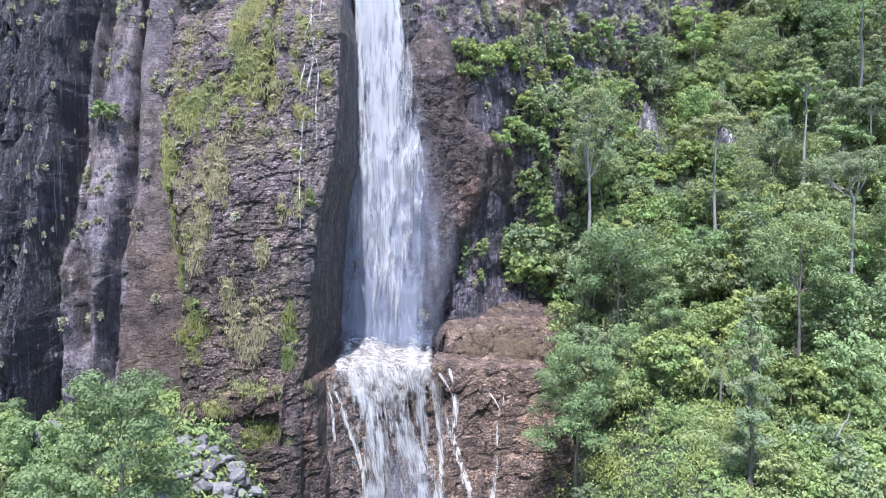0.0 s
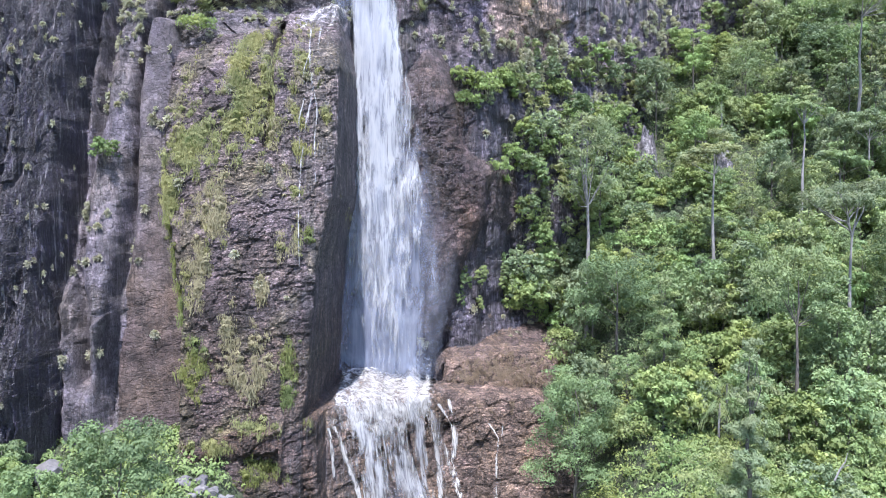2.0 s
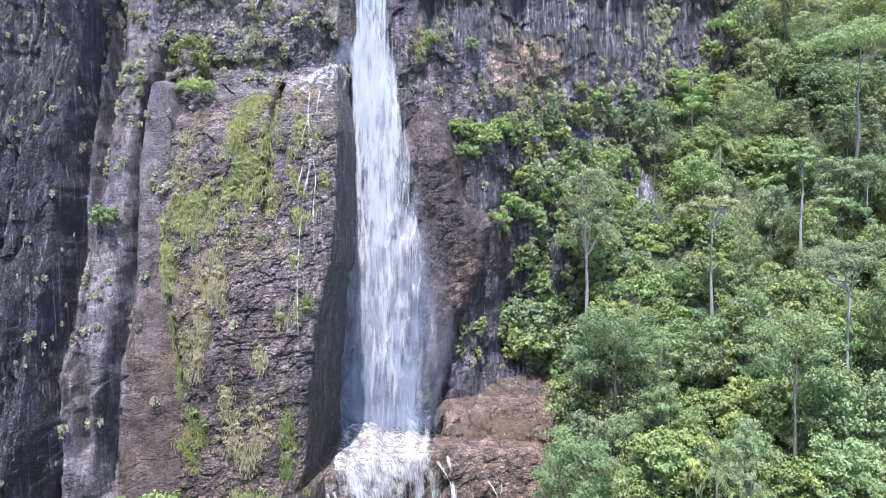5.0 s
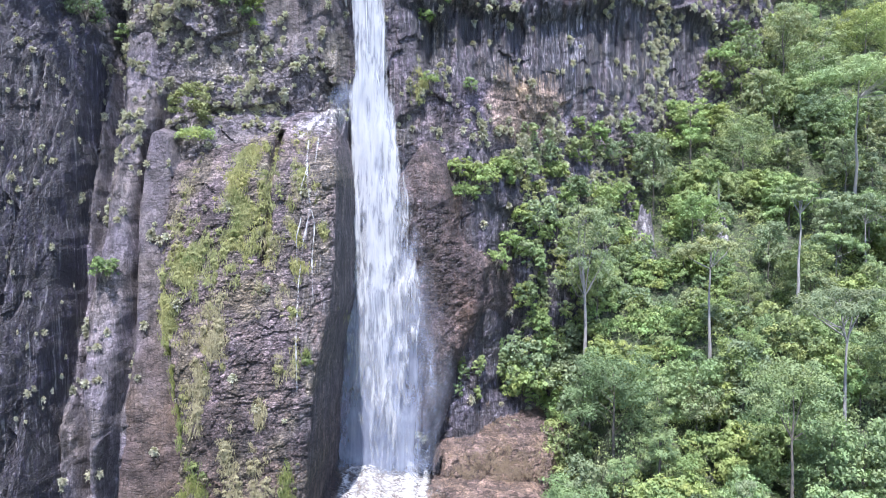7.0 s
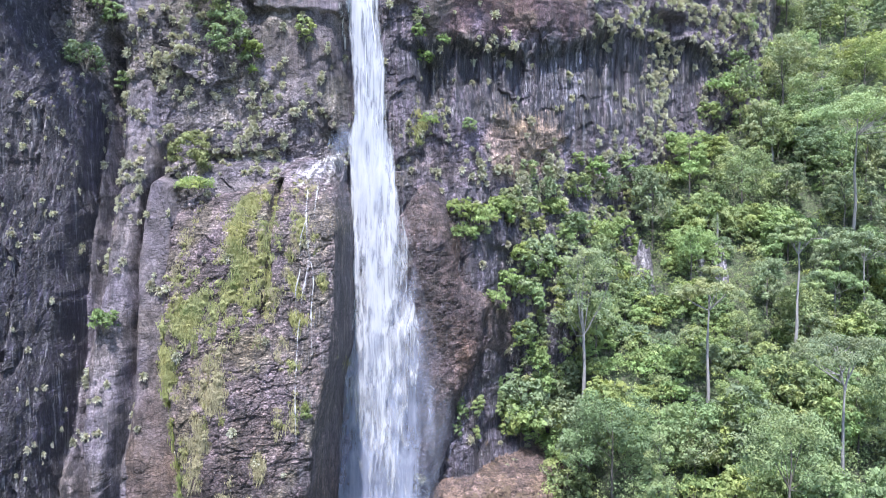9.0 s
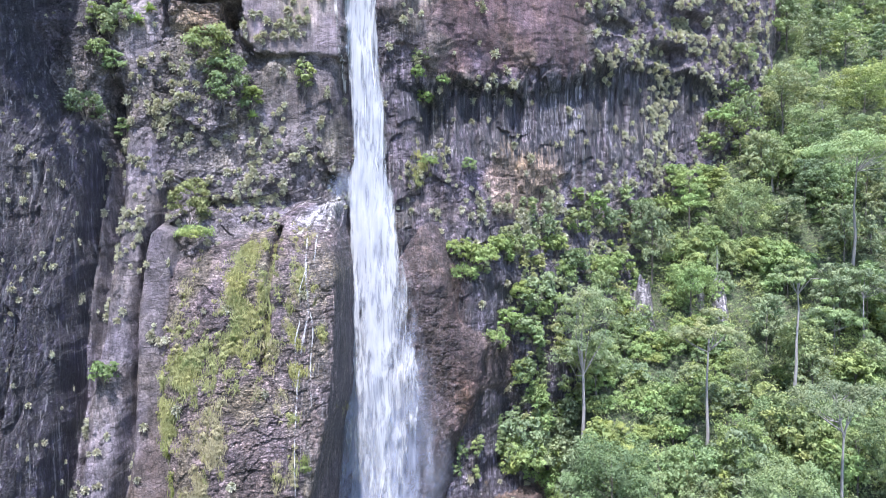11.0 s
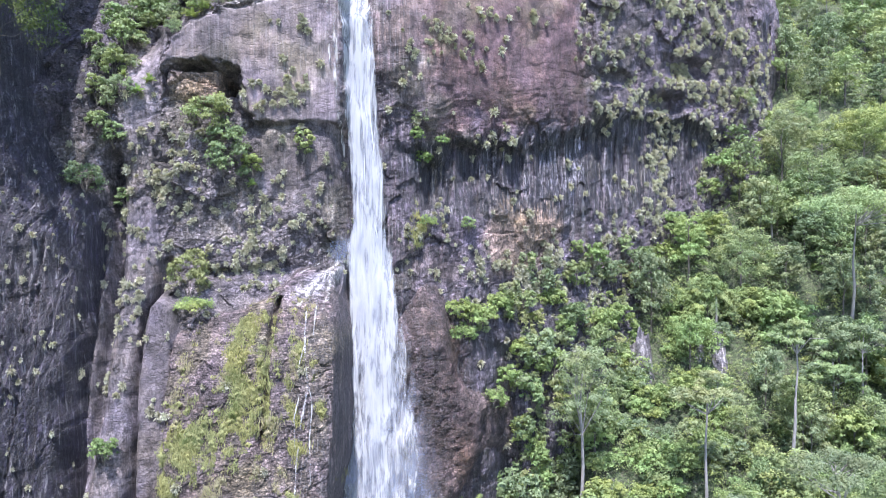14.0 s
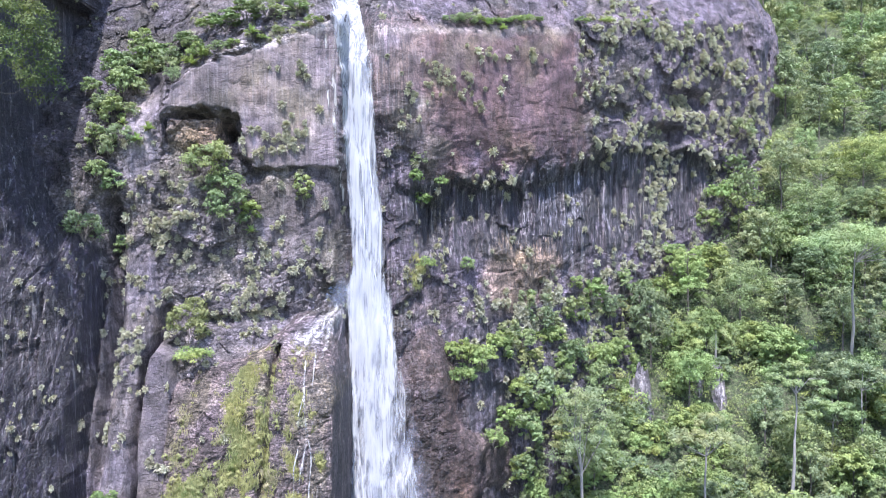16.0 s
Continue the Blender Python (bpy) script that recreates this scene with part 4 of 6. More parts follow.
tufts = [tussock_arrays(120, 0.58) for _ in range(6)]
TUFT_DENSITY = [0.16, 0.08, 0.02, 0.015, 0.04, 0.40, 0.05, 0.03, 0.05, 0.02, 0.14]
cx, cz = rng.uniform(-58, 78, 30000), rng.uniform(22, 132, 30000)
_, cr, (_, _, _, cwx, cwz) = cliff(cx, cz, False)
clumpy = smooth01(fbm(cx / 5, cz / 5, 101, 3) + 0.5 * fbm(cx / 1.6, cz / 1.6, 105, 2), 0.0, 0.45)
density = np.array(TUFT_DENSITY)[cr] * clumpy
density = np.where((cr == 10) & (poly_distance(cwx, cwz, DOME) < 0), density * 0.1, density)
density = np.where((cr == 10) & (cx > 26) & (cz > 96), density * 2.4, density)
density = np.where((cr == 10) & (cx > 5) & (cz < 82), density * 2.6, density)
density = np.where(poly_distance(cwx, cwz, BROWN) < 0, density * 0.2, density)
density = np.where((cr == 5) & ((poly_distance(cwx, cwz, TOP_SLAB) < 0) | (poly_distance(cwx, cwz, CAVE) < 0)), density * 0.08, density)
keep = rng.random(len(cx)) < 0.85 * density
beds = []
for x, z, rx, rz in BEDS:
    n = int((3.3 if x > -45.5 else 1.4) * rx * rz + 4)
    bx, bz = x + rx * 0.7 * rng.normal(size=n), z + rz * 0.7 * rng.normal(size=n)
    beds.append(np.stack([bx, bz], -1)[fbm(bx / 1.5, bz / 2.2, 103, 3) > -0.12])
beds = np.concatenate(beds)
beds = beds[poly_distance(beds[:, 0], beds[:, 1], CAVE) > 0.3]
cx, cz = np.concatenate([cx[keep], beds[:, 0]]), np.concatenate([cz[keep], beds[:, 1]])
cy = cliff_y(cx, cz) - 0.05
near = (cx < -14) & (cz > 68) & (cz < 93)
near &= np.cumsum(near) <= 290
size = (0.6 + 0.75 * rng.random(len(cx)) ** 1.6) * np.where(cx > 5, 1.25, 1.0) * np.where(cx < -45.5, 0.7, 1.0)
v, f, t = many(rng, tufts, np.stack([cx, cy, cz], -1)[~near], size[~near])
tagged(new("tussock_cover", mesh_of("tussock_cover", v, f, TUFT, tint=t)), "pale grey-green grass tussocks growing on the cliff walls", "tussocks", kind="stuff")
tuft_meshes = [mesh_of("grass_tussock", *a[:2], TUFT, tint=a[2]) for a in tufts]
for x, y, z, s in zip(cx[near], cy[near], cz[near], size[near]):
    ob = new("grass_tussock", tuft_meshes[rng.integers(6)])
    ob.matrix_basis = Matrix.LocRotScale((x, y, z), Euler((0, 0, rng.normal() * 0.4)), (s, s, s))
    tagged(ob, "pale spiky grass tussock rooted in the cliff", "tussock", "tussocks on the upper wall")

# hanging moss and dry grass on the buttress
hangs = [tuft_arrays(rng, 40, 0.75, 0.30, 0.9) for _ in range(5)]
cushions = [mop_arrays(60, 0.34, 0.12) for _ in range(2)]
places = ([], [], [])
for x, z, rx, rz, kind in PATCHES:
    n = int((75 if kind == 0 else 42) * rx * rz + 14)
    px, pz = x + rx * rng.normal(size=n) * 0.55, z + rz * rng.normal(size=n) * 0.55
    keep = fbm(px / 1.1, pz / 2.6, 111, 4, 0.7) > (0.0 if kind == 0 else -0.04)
    places[kind].append(np.stack([px, cliff_y(px, pz) - 0.03, pz], -1)[keep])
sx, sz = rng.uniform(-36, -13, 4200), rng.uniform(17, 72, 4200)
_, sr, _ = cliff(sx, sz, False)
keep = (sr == 3) & (fbm(sx / 1.2, sz / 7, 115, 3) > 0.40)
scattered = np.stack([sx, cliff_y(sx, sz) - 0.03, sz], -1)[keep]
places[0].append(scattered[::3])
places[1].append(scattered[1::3])
places[1].append(scattered[2::3])
for kind, (name, mat, label) in enumerate((("hanging_moss", MOSS, "yellow-green moss hanging on the rock buttress"), ("dry_grass", DRY, "straw-coloured dry grass hanging on the rock buttress"), ("green_creeper", CREEPER, "bright green creepers in the buttress's cracks"))):
    p = np.concatenate(places[kind])
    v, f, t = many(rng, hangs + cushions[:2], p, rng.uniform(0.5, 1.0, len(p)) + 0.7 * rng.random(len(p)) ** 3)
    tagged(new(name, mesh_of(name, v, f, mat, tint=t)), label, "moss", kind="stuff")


gx_, gz_ = rng.normal(8.5, 4.2, 420), rng.normal(21.5, 2.4, 420)
_, gr_, _ = cliff(gx_, gz_, False)
p = np.stack([gx_, cliff_y(gx_, gz_) - 0.03, gz_], -1)[(gr_ == 8) | (rng.random(420) < 0.12)]
v, f, t = many(rng, hangs, p, rng.uniform(0.5, 1.0, len(p)))
tagged(new("dry_grass", mesh_of("dry_grass", v, f, WITHERED, tint=t)), "withered brown grass on the rounded rock boss", "grass", kind="stuff")


# shrubs rooted on the cliff
def on_cliff(x, z, out=0.2):
    return (x, float(cliff_y(x, z)) - out, z)


def set_down(ob, place, scale=1.0, turn=0.0):
    ob.matrix_basis = Matrix.LocRotScale(place, Euler((0, 0, turn)), (scale, scale, scale))
    return ob


set_down(shrub(rng, "cliff_shrub", 3.6, 3.2, LEAF_BRIGHT, 1800, 0.22, "round light-green shrub in a crack of the pillar"), on_cliff(-41.2, 51.8, 0.5))
set_down(shrub(rng, "cliff_shrub", 6.0, 7.0, MOSS, 4200, 0.22, "yellow-green bushy shrub on the ledge above the slab", 18), on_cliff(-33.4, 71.5, 0.8))
set_down(shrub(rng, "cliff_shrub", 6.5, 6.5, LEAF, 4200, 0.25, "dark green shrub below the shallow cave", 22), on_cliff(-31.6, 93.4, 0.6))
set_down(shrub(rng, "cliff_shrub", 6.5, 10.0, LEAF, 5200, 0.25, "dark green shrub trailing down the cliff", 30), on_cliff(-29.2, 86.5, 0.5))
set_down(shrub(rng, "cliff_shrub", 3.2, 3.8, LEAF_BRIGHT, 1500, 0.25, "lime-green shrub on the upper wall"), on_cliff(-26.0, 88.0, 0.4))
set_down(shrub(rng, "cliff_shrub", 5.5, 1.3, LEAF_BRIGHT, 2400, 0.18, "low green grass cushion on the slab's top", 16), on_cliff(-32.0, 69.6, 0.8))
set_down(shrub(rng, "cliff_shrub", 3.0, 5.5, LEAF, 1000, 0.32, "dark fern clump under the overhang"), on_cliff(-19.0, 90.5, 0.3))
shrub_kinds = [shrub(rng, "shrub", w, h, mat, n, s, lab) for w, h, mat, n, s, lab in (
    (4.0, 3.6, LEAF, 1500, 0.27, "dense dark green shrub on the slope"), (3.4, 3.0, LEAF_BRIGHT, 1300, 0.26, "lime-green leafy shrub on the slope"), (4.6, 3.4, LEAF_GREY, 1500, 0.26, "grey-green bushy shrub on the slope"),
    (3.0, 4.4, LEAF, 1300, 0.26, "upright green shrub on the slope"), (5.0, 2.6, LEAF_BRIGHT, 1500, 0.25, "low spreading bright shrub on the slope"))]
WALL_SHRUBS = [(2.5, 66, 1.0, 1), (5, 65, 1.2, 1), (7.5, 64.5, 1.2, 4), (9.8, 66.5, 1.1, 1), (3.6, 62.6, 0.9, 4), (12, 68, 1.0, 2), (15, 66, 1.1, 0), (18, 69, 1.2, 2), (21, 66, 1.2, 1), (25, 70, 1.3, 0), (29, 73, 1.5, 1), (33, 70, 1.3, 2),
               (36, 74, 1.3, 3), (40, 71, 1.6, 0), (45, 73, 1.5, 4), (14, 58, 1.3, 1), (11.5, 54, 1.2, 1), (17, 58, 1.5, 2), (20, 55, 1.6, 1), (9, 52, 0.9, 4), (24, 62, 1.5, 0), (29, 62, 1.5, 4), (34, 62, 1.4, 1), (47, 78, 1.9, 1), (52, 76, 1.6, 1)]
WALL_SHRUBS += [(-3.0, 94, 0.8, 1), (-2.2, 90.5, 0.9, 1), (0.6, 93.8, 0.6, 4), (-1.4, 80.5, 0.7, 4), (5.2, 80, 0.7, 0), (-2.5, 97, 0.7, 2), (-44, 92, 1.0, 0), (-47, 86, 1.1, 2), (-43, 83, 0.9, 3), (16, 50, 1.4, 3), (14.5, 45, 1.2, 0), (16.5, 40, 1.3, 1), (13.5, 38, 0.8, 3), (9.5, 33, 0.7, 3), (6.3, 34, 0.9, 3), (60, 92, 1.5, 4), (64, 98, 1.3, 0), (66, 106, 1.3, 2), (57, 86, 1.6, 1)]
WALL_SHRUBS += [(-43.5, 106, 1.2, 0), (-41.5, 110, 1.3, 0), (-44.5, 101.5, 1.1, 3), (-42.6, 99, 0.8, 2), (-45.5, 109, 1.2, 0), (-43, 112, 1.3, 3), (-40, 113, 1.0, 0), (-46, 103.5, 0.9, 2), (-38.5, 110.5, 0.9, 2), (-36, 114, 1.0, 0), (-44.5, 97, 0.9, 2), (-45.5, 94, 0.8, 0), (-33, 116, 1.0, 3), (-42, 106.5, 0.7, 2)]
WALL_SHRUBS += [(-42, 103, 0.6, 2), (-48, 106, 0.8, 0), (-36.5, 108, 0.6, 2), (-41, 109, 0.7, 0), (-44, 110, 0.9, 2), (-34.5, 113, 0.9, 0), (-30, 116, 1.4, 0), (-27, 117, 1.5, 3), (-24, 118, 1.2, 2), (-20, 119, 1.0, 0), (-46, 98, 1.0, 3)]
SCRUB = [(13 + 11 * rng.random(), 30 + 33 * rng.random(), rng.uniform(0.7, 1.3), int(rng.choice((1, 1, 2, 2, 4)))) for _ in range(52)]
SCRUB += [(3.5 + 12 * rng.random(), 62 + 7 * rng.random(), rng.uniform(0.5, 1.0), int(rng.choice((1, 4, 2)))) for _ in range(14)]
SCRUB += [(14 + 24 * rng.random(), 58 + 18 * rng.random(), rng.uniform(0.45, 0.95), int(rng.choice((2, 2, 4, 1)))) for _ in range(46)]
LIP_SHRUBS = [(x, 119.8 + 0.17 * x if x > -4 else 118 + 0.35 * (x + 14), 0.35 + 0.5 * rng.random(), int(rng.choice((1, 4, 4, 2)))) for x in (-38, -35, -33, -30, -28, -25, -22, -19, -17, 2.5, 4, 5.2, 6.5, 7.4, 8.8, 10, 11.2, 12.6, 13.8, 15.5, 18, 27, 32, 41, 52)]
for x, z, s, k in WALL_SHRUBS + LIP_SHRUBS:
    low = 0.55 if z > 112 else 1.0
    copy_thing(shrub_kinds[k], Matrix.LocRotScale(on_cliff(x, z, 0.5 * s), Euler((0, 0, rng.random() * 6)), (s, s, s * low)))
BOSS_SHRUBS = [(11.4, 29.6, 0.8, 4), (12.8, 30.6, 0.9, 1), (13.8, 29.2, 1.1, 1), (14.9, 32.6, 1.3, 2), (15.8, 28.0, 1.2, 1), (16.4, 30.4, 1.5, 2), (18.3, 26.4, 1.2, 4), (19.4, 28.8, 1.7, 1), (19.6, 24.4, 1.0, 4), (18.2, 33.0, 1.6, 2), (21.2, 26.2, 1.6, 1), (22.4, 29.6, 1.8, 1), (21.4, 32.8, 1.7, 2), (17.4, 36, 1.4, 1), (20.6, 36.6, 1.5, 2),
               (3.2, 30.8, 0.6, 3), (3.5, 33.0, 0.7, 3), (3.4, 35.2, 0.5, 3), (6.0, 30.0, 0.6, 3), (9.9, 34.0, 0.7, 3), (10.2, 36.6, 0.6, 3), (12.5, 34.5, 0.8, 1), (12.2, 31.6, 1.5, 1), (14.4, 30.8, 1.7, 4), (16.6, 29.4, 1.8, 1), (18.8, 30.6, 1.9, 2), (14.2, 34.6, 1.6, 2), (10.8, 31.4, 1.1, 2)]
for turn, (x, z, s, k) in enumerate(BOSS_SHRUBS):
    copy_thing(shrub_kinds[k], Matrix.LocRotScale(on_cliff(x, z, 0.3 * s if k == 3 else 0.9 * s), Euler((0.15, 0, 2.4 * turn)), (s, s, s * (1.25 if k == 3 else 0.95))))

for leaf, label, chosen in ((LEAF_BRIGHT, "light green scrub clinging to the rock wall", (1, 4)), (LEAF_GREY, "grey-green scrub clinging to the rock wall", (0, 2, 3))):
    rows = []
    for x, z, s, k in SCRUB:
        if k in chosen:
            px, py, pz = on_cliff(x, z, 0.3 * s)
            rows += [(px + s * cx, py + 0.8 * s * cy, pz + s * cz - 0.5 * s, s * cr * 1.2, cf, ct) for cx, cy, cz, cr, cf, ct in crown_clumps(rng, 4.2, 3.4, 6)]
    v, f, t = leaf_cloud(rng, rows, 70, 0.23)
    tagged(new("cliff_scrub", mesh_of("cliff_scrub", v, f, leaf, tint=t)), label, "scrub", kind="stuff")

# spiky rosettes
def rosette(label):
    verts, faces = [], []
    for i in range(34):
        a, e = rng.random() * 6.283, rng.uniform(-0.1, 1.3)
        d = np.array((np.cos(a) * np.cos(e), np.sin(a) * np.cos(e), np.sin(e))) * rng.uniform(1.1, 1.6)
        s = np.cross(d, (0, 0, 1.0))
        s = s / (np.linalg.norm(s) + 1e-9) * 0.09
        n = len(verts)
        verts += [s, -s, d * 0.5 + s * 1.3, d * 0.5 - s * 1.3, d - (0, 0, 0.25)]
        faces += [(n, n + 1, n + 2), (n + 1, n + 3, n + 2), (n + 2, n + 3, n + 4)]
    root = new("rosette_plant")
    part("leaves", mesh_of("leaves", np.array(verts), np.array(faces), LEAF_BRIGHT, tint=np.tile((0.3, 0.3, 0.7, 0.7, 0.9), 34)), root)
    v, f = tube([(0, 0, -0.5), (0, 0, 0.15)], [0.12, 0.1], 6)
    part("stem", mesh_of("stem", v, f, BARK_DARK, True), root)
    return tagged(root, label, "plant", "rosette plants")


first = rosette("spiky green rosette plant on the cliff edge")
set_down(first, on_cliff(-25.6, 114.8, 0.5), 1.2)
for x, z, s in ((-34, 110.5, 1.1), (-32.5, 111.8, 0.9), (-39, 101, 0.8), (-40.5, 99.5, 0.8), (12.0, 65.2, 1.2), (10.5, 51.0, 1.0), (-43, 102, 0.7), (11.5, 120.5, 0.7), (-26, 86.8, 0.8), (9, 121, 0.7)):
    copy_thing(first, Matrix.LocRotScale(on_cliff(x, z, 0.5), Euler((0.3, 0, rng.random() * 6)), (s, s, s)))

# trees with a place and look of their own
def plant(ob, x, y, sink=0.2, turn=0.0):
    return set_down(ob, (x, y, float(ground_z(np.array(x), np.array(y))) - sink), 1.0, turn)


# x, y, the top's height, width, crown height, form, leaf, bark, leaves, leaf size, bare boughs, label
HEROES = [
    (17.3, 98, 26.6, 12.5, 19.0, "dome", LEAF_COOL, BARK_DARK, 15000, 0.23, 0, "broad dense green tree beside the rock terrace"),
    (25.5, 111, 40.0, 13.0, 14.0, "dome", LEAF_COOL, BARK_DARK, 9500, 0.26, 0, "large round green tree with a billowing crown"),
    (29.6, 101.5, 38.6, 6.0, 13.0, "column", LEAF, BARK_DARK, 5000, 0.24, 0, "narrow tree hung with dark green creepers"),
    (32.4, 100.5, 28.6, 7.0, 8.5, "dome", LEAF_BRIGHT, BARK_DARK, 4500, 0.25, 0, "yellow-green leafy tree on the slope"),
    (39.2, 112.5, 35.0, 10.0, 9.5, "dome", LEAF_GREY, BARK_DARK, 5500, 0.26, 0, "rounded grey-green tree on the slope"),
    (31.5, 97, 24.4, 9.5, 8.0, "dome", LEAF_GREY, BARK_DARK, 5500, 0.25, 0, "bushy grey-green tree on the slope"),
    (24.8, 98, 20.4, 8.0, 9.0, "dome", LEAF, BARK_DARK, 5000, 0.24, 0, "small dense green tree on the slope"),
    (30.7, 75.5, 34.2, 5.6, 20.0, "column", LEAF_GREY, BARK_DARK, 9500, 0.2, 0, "slender tall tree draped in olive creepers"),
    (44.7, 95.5, 41.0, 12.0, 10.5, "dome", LEAF, BARK_DARK, 8000, 0.25, 0, "dark green tree with a cauliflower-like crown"),
    (55.0, 103, 51.0, 15.0, 9.5, "layered", LEAF_GREY, BARK, 9000, 0.23, 12, "half-bare grey tree with pale crooked boughs"),
    (50.6, 99, 30.5, 9.0, 9.0, "dome", LEAF, BARK_DARK, 5000, 0.25, 0, "rounded dense green tree on the slope"),
    (41.6, 117.5, 59.2, 11.0, 10.5, "layered", LEAF_GREY, BARK, 6200, 0.26, 2, "tall tree with a bare pale trunk and feathery crown"),
    (23.4, 123, 62.5, 10.5, 17.0, "dome", LEAF_GREY, BARK, 7500, 0.24, 2, "tall slim grey-green tree against the cliff"),
    (49.8, 152.5, 84.2, 8.0, 13.5, "dome", LEAF_BRIGHT, BARK_DARK, 4800, 0.30, 0, "bright green leafy tree against the cliff"),
    (60.0, 152, 80.5, 13.0, 12.0, "dome", LEAF, BARK_DARK, 6500, 0.30, 0, "dark dense tree high on the slope"),
    (77.0, 142, 88.5, 20.0, 11.0, "layered", LEAF, BARK, 9000, 0.29, 2, "very tall tree with a flat crown and long pale trunk"),
    (74.5, 167, 105.0, 11.0, 12.0, "dome", LEAF_GREY, BARK_DARK, 5000, 0.32, 0, "grey-green tree at the edge of the cliff"),
    (96.0, 174, 107.5, 15.0, 12.5, "dome", LEAF_BRIGHT, BARK_DARK, 6500, 0.33, 0, "large yellow-green tree high on the slope"),
    (78.5, 162, 96.5, 13.0, 12.0, "dome", LEAF, BARK_DARK, 5500, 0.32, 0, "dark dense tree high on the slope"),
    (57.5, 122.5, 66.5, 9.5, 9.0, "layered", LEAF, BARK, 4800, 0.27, 1, "tree with flat layered boughs and a thin pale trunk"),
    (74.0, 132.5, 64.5, 12.0, 8.5, "layered", LEAF_GREY, BARK, 5500, 0.28, 1, "grey-green tree with spreading boughs"),
    (46.2, 140, 64.5, 10.0, 8.5, "dome", LEAF_BRIGHT, BARK_DARK, 5000, 0.28, 0, "low light-green tree hung with creepers"),
    (44.8, 111.5, 43.0, 9.0, 10.0, "dome", LEAF_BRIGHT, BARK_DARK, 5000, 0.26, 0, "light green leafy tree on the slope"),
    (61.5, 128, 54.5, 10.0, 9.0, "dome", LEAF, BARK_DARK, 5000, 0.28, 0, "rounded dense green tree on the slope"),
    (67.0, 109, 46.0, 11.0, 10.0, "dome", LEAF, BARK_DARK, 5000, 0.27, 0, "rounded dense green tree on the slope"),
]
for x, y, top, w, ch, form, leaf, bark, n, size, bare, label in HEROES:
    height = top - float(ground_z(np.array(x), np.array(y)))
    plant(tree(rng, "tree", height, w, min(ch, height * 0.96), form, leaf, bark, n, size, label, (-3.5, -7) if form == "layered" and w > 18 else (0, 0), None, bare), x, y)
plant(tree(rng, "tree", 16.6, 10.5, 15.6, "dome", LEAF_COOL, leaves=14000, label="leafy green tree at the cliff's foot", size=0.23), -28.0, 66)
for x, y, h, w, mat in ((-37, 69, 11, 8, LEAF_COOL), (-32, 62, 11, 8, LEAF_COOL), (-41, 65, 10, 8, LEAF_GREY), (-31.5, 57, 9.5, 8, LEAF_GREY), (-44, 74, 8, 6, LEAF_BRIGHT), (-36, 58, 10, 8, LEAF), (-46, 79, 7, 6, LEAF)):
    plant(tree(rng, "tree", h, w, h * 0.97, "dome", mat, leaves=8500, label="low leafy tree at the cliff's foot", size=0.23), x, y)
# the darker creeper leaf stands in for the shade this tree hangs in
set_down(tree(rng, "tree", 17.0, 13.0, 14.0, "dome", CREEPER, leaves=9500, size=0.24, label="leafy tree overhanging the gully, its leaves darkened as if in shade"), (-50.0, 88.5, 99.0))

# the wood on the slope
kinds = [tree(rng, "tree", h, w, ch, k, mat, bark, 3500, 1.1 * s, lab) for h, w, ch, k, mat, bark, s, lab in (
    (10, 8.0, 9.3, "dome", LEAF, BARK_DARK, 0.28, "dense green broadleaf tree in the wood"), (12, 9.0, 11, "dome", LEAF, BARK_DARK, 0.29, "dense green broadleaf tree in the wood"),
    (12, 7.5, 10.5, "dome", LEAF_GREY, BARK_DARK, 0.30, "feathery grey-green tree in the wood"), (13, 9.5, 8.5, "layered", LEAF, BARK, 0.28, "tree with flat spreading boughs in the wood"),
    (7, 7.0, 6.6, "dome", LEAF_BRIGHT, BARK_DARK, 0.31, "bright green young tree in the wood"), (15, 5.5, 13.5, "column", LEAF_GREY, BARK_DARK, 0.30, "slim upright tree in the wood"))]
for a, b, top, w, ch, *_ in HEROES:
    for side in (-1, 0, 1):
        x, y = a + side * (0.25 * w + rng.random()), b - rng.uniform(3.5, 6.5)
        foot = float(ground_z(np.array(x), np.array(y)))
        k = int(rng.choice((0, 1, 2, 4, 4)))
        s = min(1.25, (0.75 if ch < 12 else 0.95) * (top - ch - foot + 1) / (10, 12, 12, 13, 7, 15)[k])
        if s > 0.35 and x > 15:
            copy_thing(kinds[k], Matrix.LocRotScale((x, y, foot - 0.3), Euler((0, 0, rng.random() * 6.28)), (s, s, s)))
taken = []
tries = 0
